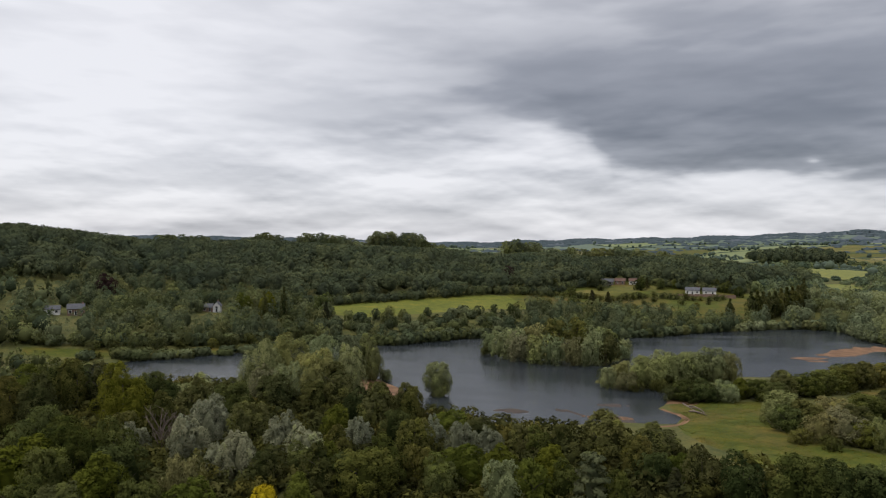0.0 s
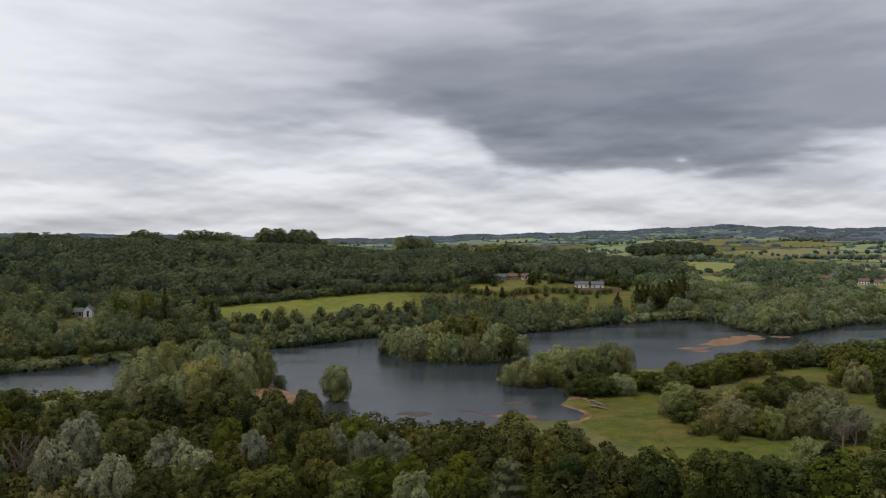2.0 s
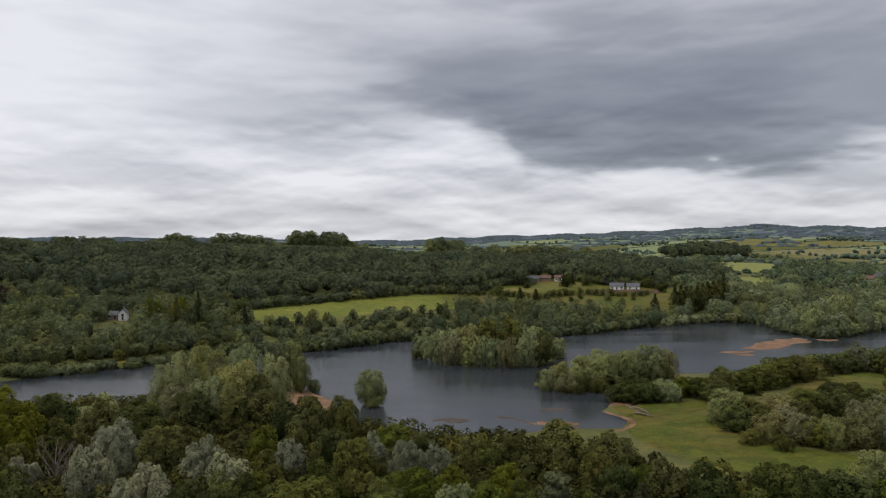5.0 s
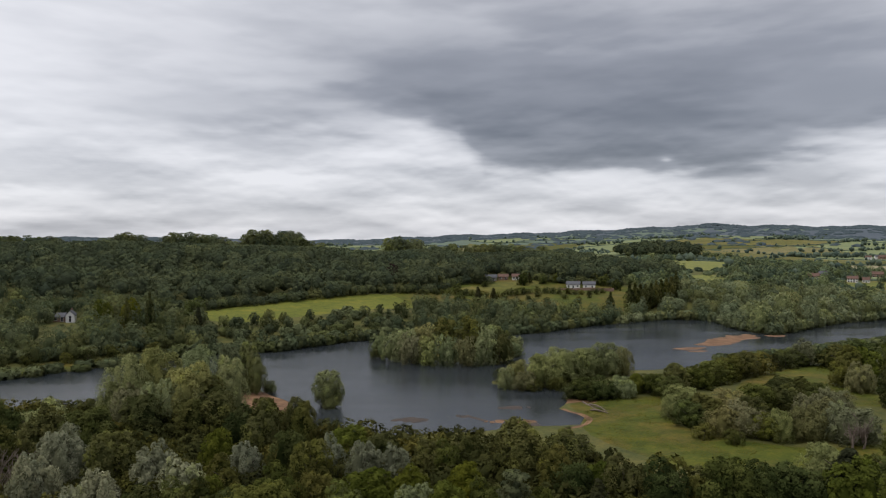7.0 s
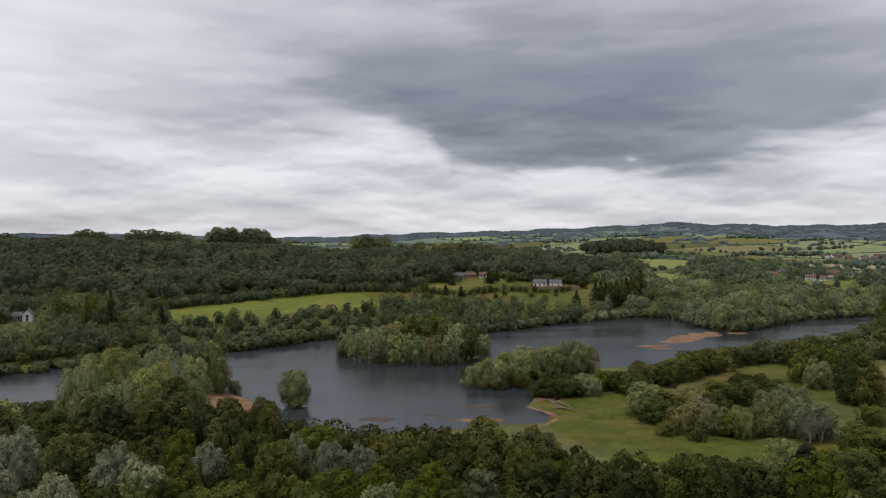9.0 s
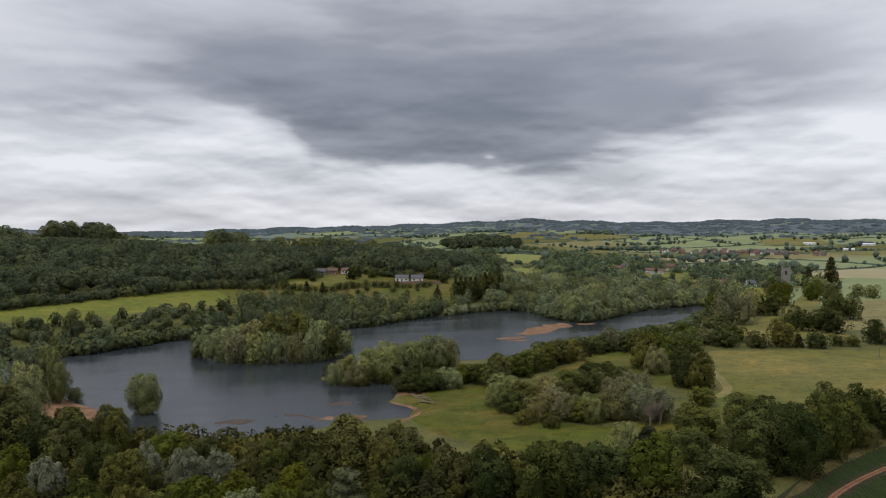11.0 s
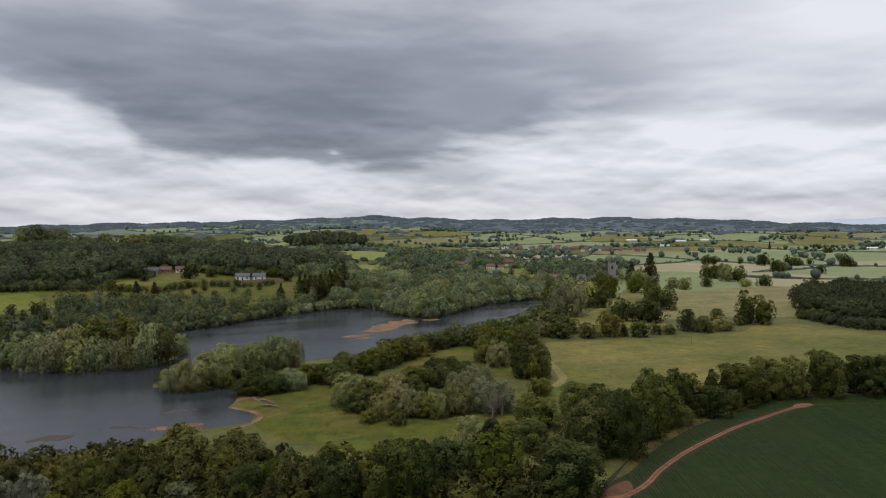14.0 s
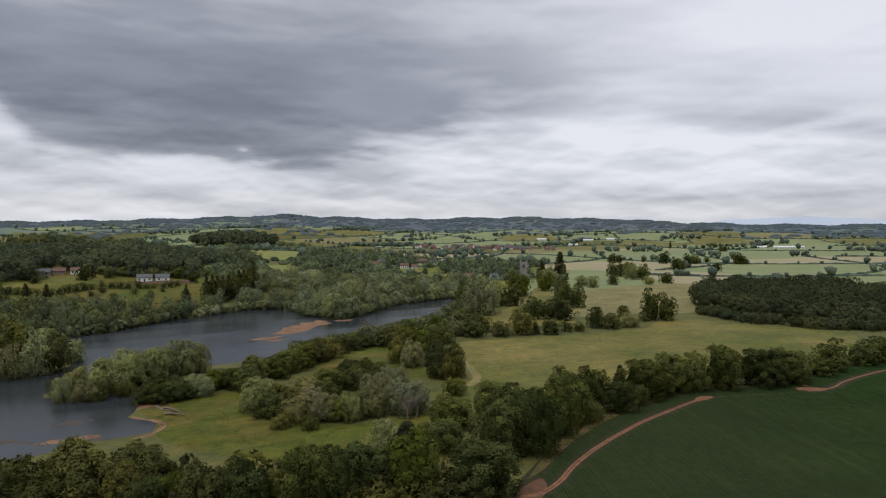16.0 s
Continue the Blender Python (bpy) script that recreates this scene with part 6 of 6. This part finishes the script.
house("barn", "small white outbuilding beside the lawn", "barn", 57, 573, -6, 6, 5, 2.6, 4.4, "render", "tile", 2, 1, False)
house("house", "white house with a pointed gable among the trees", "house", -198, 372, 20, 4.2, 7, 3.6, 5.8, "render", "slate", 1, 2, True, "", True)
house("house", "low wing with a grey slate roof among the trees", "house", -203, 370, 20, 6, 5, 2.4, 4.2, "brick", "slate", 2, 1, False)
house("cottage", "brown brick cottage with a tile roof below the hill", "house", -250, 318, 35, 8, 6, 3.4, 5.6, "brick", "slate", 3, 1)
house("cottage", "long low white outbuilding below the hill", "house", -261, 312, 35, 10, 5, 2.6, 4.2, "render", "slate", 3, 1, False)
house("house", "large white house at the edge of the village", "house", 410, 712, -28, 9.5, 7, 3.8, 6.0, "render", "tile", 4, 2, True)
house("house", "white cottage at the edge of the village", "house", 426, 716, -28, 6.5, 6, 3.0, 5.2, "render", "tile", 3, 1, True)

for i, (x, y, w, wall, roof) in enumerate(COTTAGES):
    house("cottage", "small %s cottage among the village trees" % ("white rendered" if wall == "render" else "red brick"), "house", x, y, -35 + i * 17 % 40, w, 6.5, 3.6, 6.4, wall, roof, 3, 2, True, "cottages at the village edge")

# church tower
base = new("church_tower")
tx, ty = 452, 548
base.matrix_world = pose(tx, ty, float(land(np.array([tx]), np.array([ty]))[0]), 0, 0, -38)
bm = bmesh.new()
box(bm, -3.2, 3.2, -3.2, 3.2, -1, 17.5)
part("wall", bm, M["stone"], base)
for sx in (-1, 1):
    for sy in (-1, 1):
        bm = bmesh.new()
        box(bm, sx * 3.2 - 0.5, sx * 3.2 + 0.5, sy * 3.2 - 0.5, sy * 3.2 + 0.5, -1, 20.0)
        part("pinnacle", bm, M["stone"], base)
for i in range(4):
    bm = bmesh.new()
    box(bm, -2.4 + i * 1.3, -1.6 + i * 1.3, -3.25, -2.9, 17.5, 18.6)
    part("merlon", bm, M["stone"], base)
bm = bmesh.new()
box(bm, -0.8, 0.8, -3.3, -3.1, 12, 15.5)
part("belfry_window", bm, M["glass"], base)
tagged(base, "square grey stone church tower among the trees", "church")

# the village beyond the fields
rng = np.random.default_rng(77)
for i in range(46):
    u = rng.uniform(0, 1)
    x, y = 900 + u * 190 + rng.uniform(-40, 40), 1270 - u * 90 + rng.uniform(-20, 260)
    house("village_house", "red-roofed brick village house beyond the fields", "house", x, y, rng.uniform(-60, 10), rng.uniform(8, 13), 7.5, 5.0, 8.2, ("brick", "brick", "render")[int(rng.integers(3))], ("tile", "tile", "slate")[int(rng.integers(3))], 2, 2, False, "village houses")
for x, y, w, t in ((1560, 1580, 60, -45), (1640, 1560, 40, -45), (1480, 1700, 50, -40), (1650, 1000, 70, -58), (1690, 985, 45, -58), (1610, 1030, 35, -58), (1330, 1400, 40, -45)):
    house("farm_shed", "long pale grey farm shed in the vale", "shed", x, y, t, w * 0.6, 14, 3.6, 5.6, "metal", "metal", 3, 1, False, "pale farm sheds")


def far_hedges():
    """Hedgerows and hedge trees between the fields of the vale."""
    rng = np.random.default_rng(41)
    rot = radians(28)
    cs, sn = math.cos(rot), math.sin(rot)
    cen, rad, parts, tones = [], [], [], []
    for along in (0, 1):
        for k in range(-9, 19):
            t = np.arange(-10, 21, 0.03)
            if along:
                u, w = k - 0.3 * np.sin(t * 1.7), t
            else:
                u, w = t, k - 0.3 * np.sin(t * 2.1)
            x = u * 300 * cs - w * 200 * sn
            y = u * 300 * sn + w * 200 * cs
            r, way = np.hypot(x, y), np.degrees(np.arctan2(x, y))
            gate = np.sin(np.floor(t) * 7.1 + k * 3.3) > -0.55
            ok = gate & (r > 600) & (r < 3000) & (way > -14) & (way < 66) & ((x > 330) | (r > 1150))
            z = land(x, y)
            half, tall = rng.uniform(0.9, 1.7, len(x)), rng.uniform(1.5, 2.9, len(x))
            dx, dy = np.gradient(x), np.gradient(y)
            q = np.hypot(dx, dy)
            nx, ny = -dy / q * half, dx / q * half
            ring = np.stack([np.stack([x - nx, y - ny, z - 0.3], 1), np.stack([x - nx * 0.7, y - ny * 0.7, z + tall * 0.8], 1), np.stack([x, y, z + tall], 1),
                             np.stack([x + nx * 0.7, y + ny * 0.7, z + tall * 0.8], 1), np.stack([x + nx, y + ny, z - 0.3], 1)], 1)
            for i in np.nonzero(ok[:-1] & ok[1:])[0]:
                v = np.concatenate([ring[i], ring[i + 1]])
                f = np.array([(j, j + 1, j + 6) for j in range(4)] + [(j, j + 6, j + 5) for j in range(4)])
                parts.append((v, f))
            for a, b in zip(x[ok], y[ok]):
                if rng.random() < 0.22:
                    cen.append((a, b, 0.0))
                    rad.append(rng.choice((2.2, 3.0, 3.6, 4.4, 6.0)) * rng.uniform(0.85, 1.15))
    # copses and tree belts
    for a, b in zip(rng.uniform(300, 2400, 9000), rng.uniform(700, 2700, 9000)):
        r, way = math.hypot(a, b), math.degrees(math.atan2(a, b))
        m = noise.noise(Vector((a / 260, b / 150, 4.0))) + 0.6 * noise.noise(Vector((a / 90, b / 60, 9.0)))
        if 1000 < r < 2750 and 8 < way < 66 and m > 0.46 - 0.14 * (r - 1000) / 1700:
            cen.append((a, b, 0.0))
            rad.append(rng.uniform(3.5, 7.0))
    cen, rad = np.array(cen), np.array(rad)
    cen[:, 2] = land(cen[:, 0], cen[:, 1]) + rad * 0.9
    for c, r in zip(cen, rad):
        parts.append(dome(rng, c, np.array((r, r, r * 1.1)), 6, 1))
    v, f = joined(parts)
    sizes = [len(p[0]) for p in parts]
    tones = np.repeat(rng.uniform(0, 1.0, len(parts)), sizes)
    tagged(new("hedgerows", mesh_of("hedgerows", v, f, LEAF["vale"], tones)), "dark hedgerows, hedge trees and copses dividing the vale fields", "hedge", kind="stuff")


def far_woods():
    """Woods on the far ridge and foothills."""
    rng = np.random.default_rng(42)
    n = 7000
    r = np.sqrt(rng.uniform(2300 ** 2, 4650 ** 2, n))
    way = np.radians(rng.uniform(-50, 70, n))
    x, y = np.sin(way) * r, np.cos(way) * r
    m = np.array([noise.noise(Vector((a / 330, b / 330, 2.0))) + 0.5 * noise.noise(Vector((a / 110, b / 110, 7.0))) for a, b in zip(x, y)])
    keep = m > np.where(r > 3300, -0.8, np.where(r > 2750, -0.25, 0.12))
    x, y = x[keep], y[keep]
    z = land(x, y)
    s = rng.uniform(11, 20, len(x))
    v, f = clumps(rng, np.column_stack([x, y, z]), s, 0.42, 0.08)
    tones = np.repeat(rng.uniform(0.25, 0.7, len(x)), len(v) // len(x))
    tagged(new("ridge_woods", mesh_of("ridge_woods", v, f, LEAF["ridge"], tones, unit((v - np.repeat(np.column_stack([x, y, z]), len(v) // len(x), axis=0)) * 0.03 + np.array((0, -0.25, 1.0))))), "distant ridge woods, tinted slate-green for haze", "woodland", kind="stuff")


far_hedges()
far_woods()


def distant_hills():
    """A line of hills on the horizon, far behind the vale, paled for haze."""
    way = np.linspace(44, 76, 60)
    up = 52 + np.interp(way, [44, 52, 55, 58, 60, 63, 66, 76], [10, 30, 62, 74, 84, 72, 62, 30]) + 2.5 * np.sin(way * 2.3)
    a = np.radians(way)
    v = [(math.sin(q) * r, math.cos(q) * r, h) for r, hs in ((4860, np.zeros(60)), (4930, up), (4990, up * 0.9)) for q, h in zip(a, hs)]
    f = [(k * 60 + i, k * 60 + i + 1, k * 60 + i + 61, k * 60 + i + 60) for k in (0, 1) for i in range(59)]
    tagged(new("backdrop", mesh_of("backdrop", v, f, M["haze_hill"])), "hills on the far horizon, coloured pale blue for haze", "hills", kind="structure")


distant_hills()
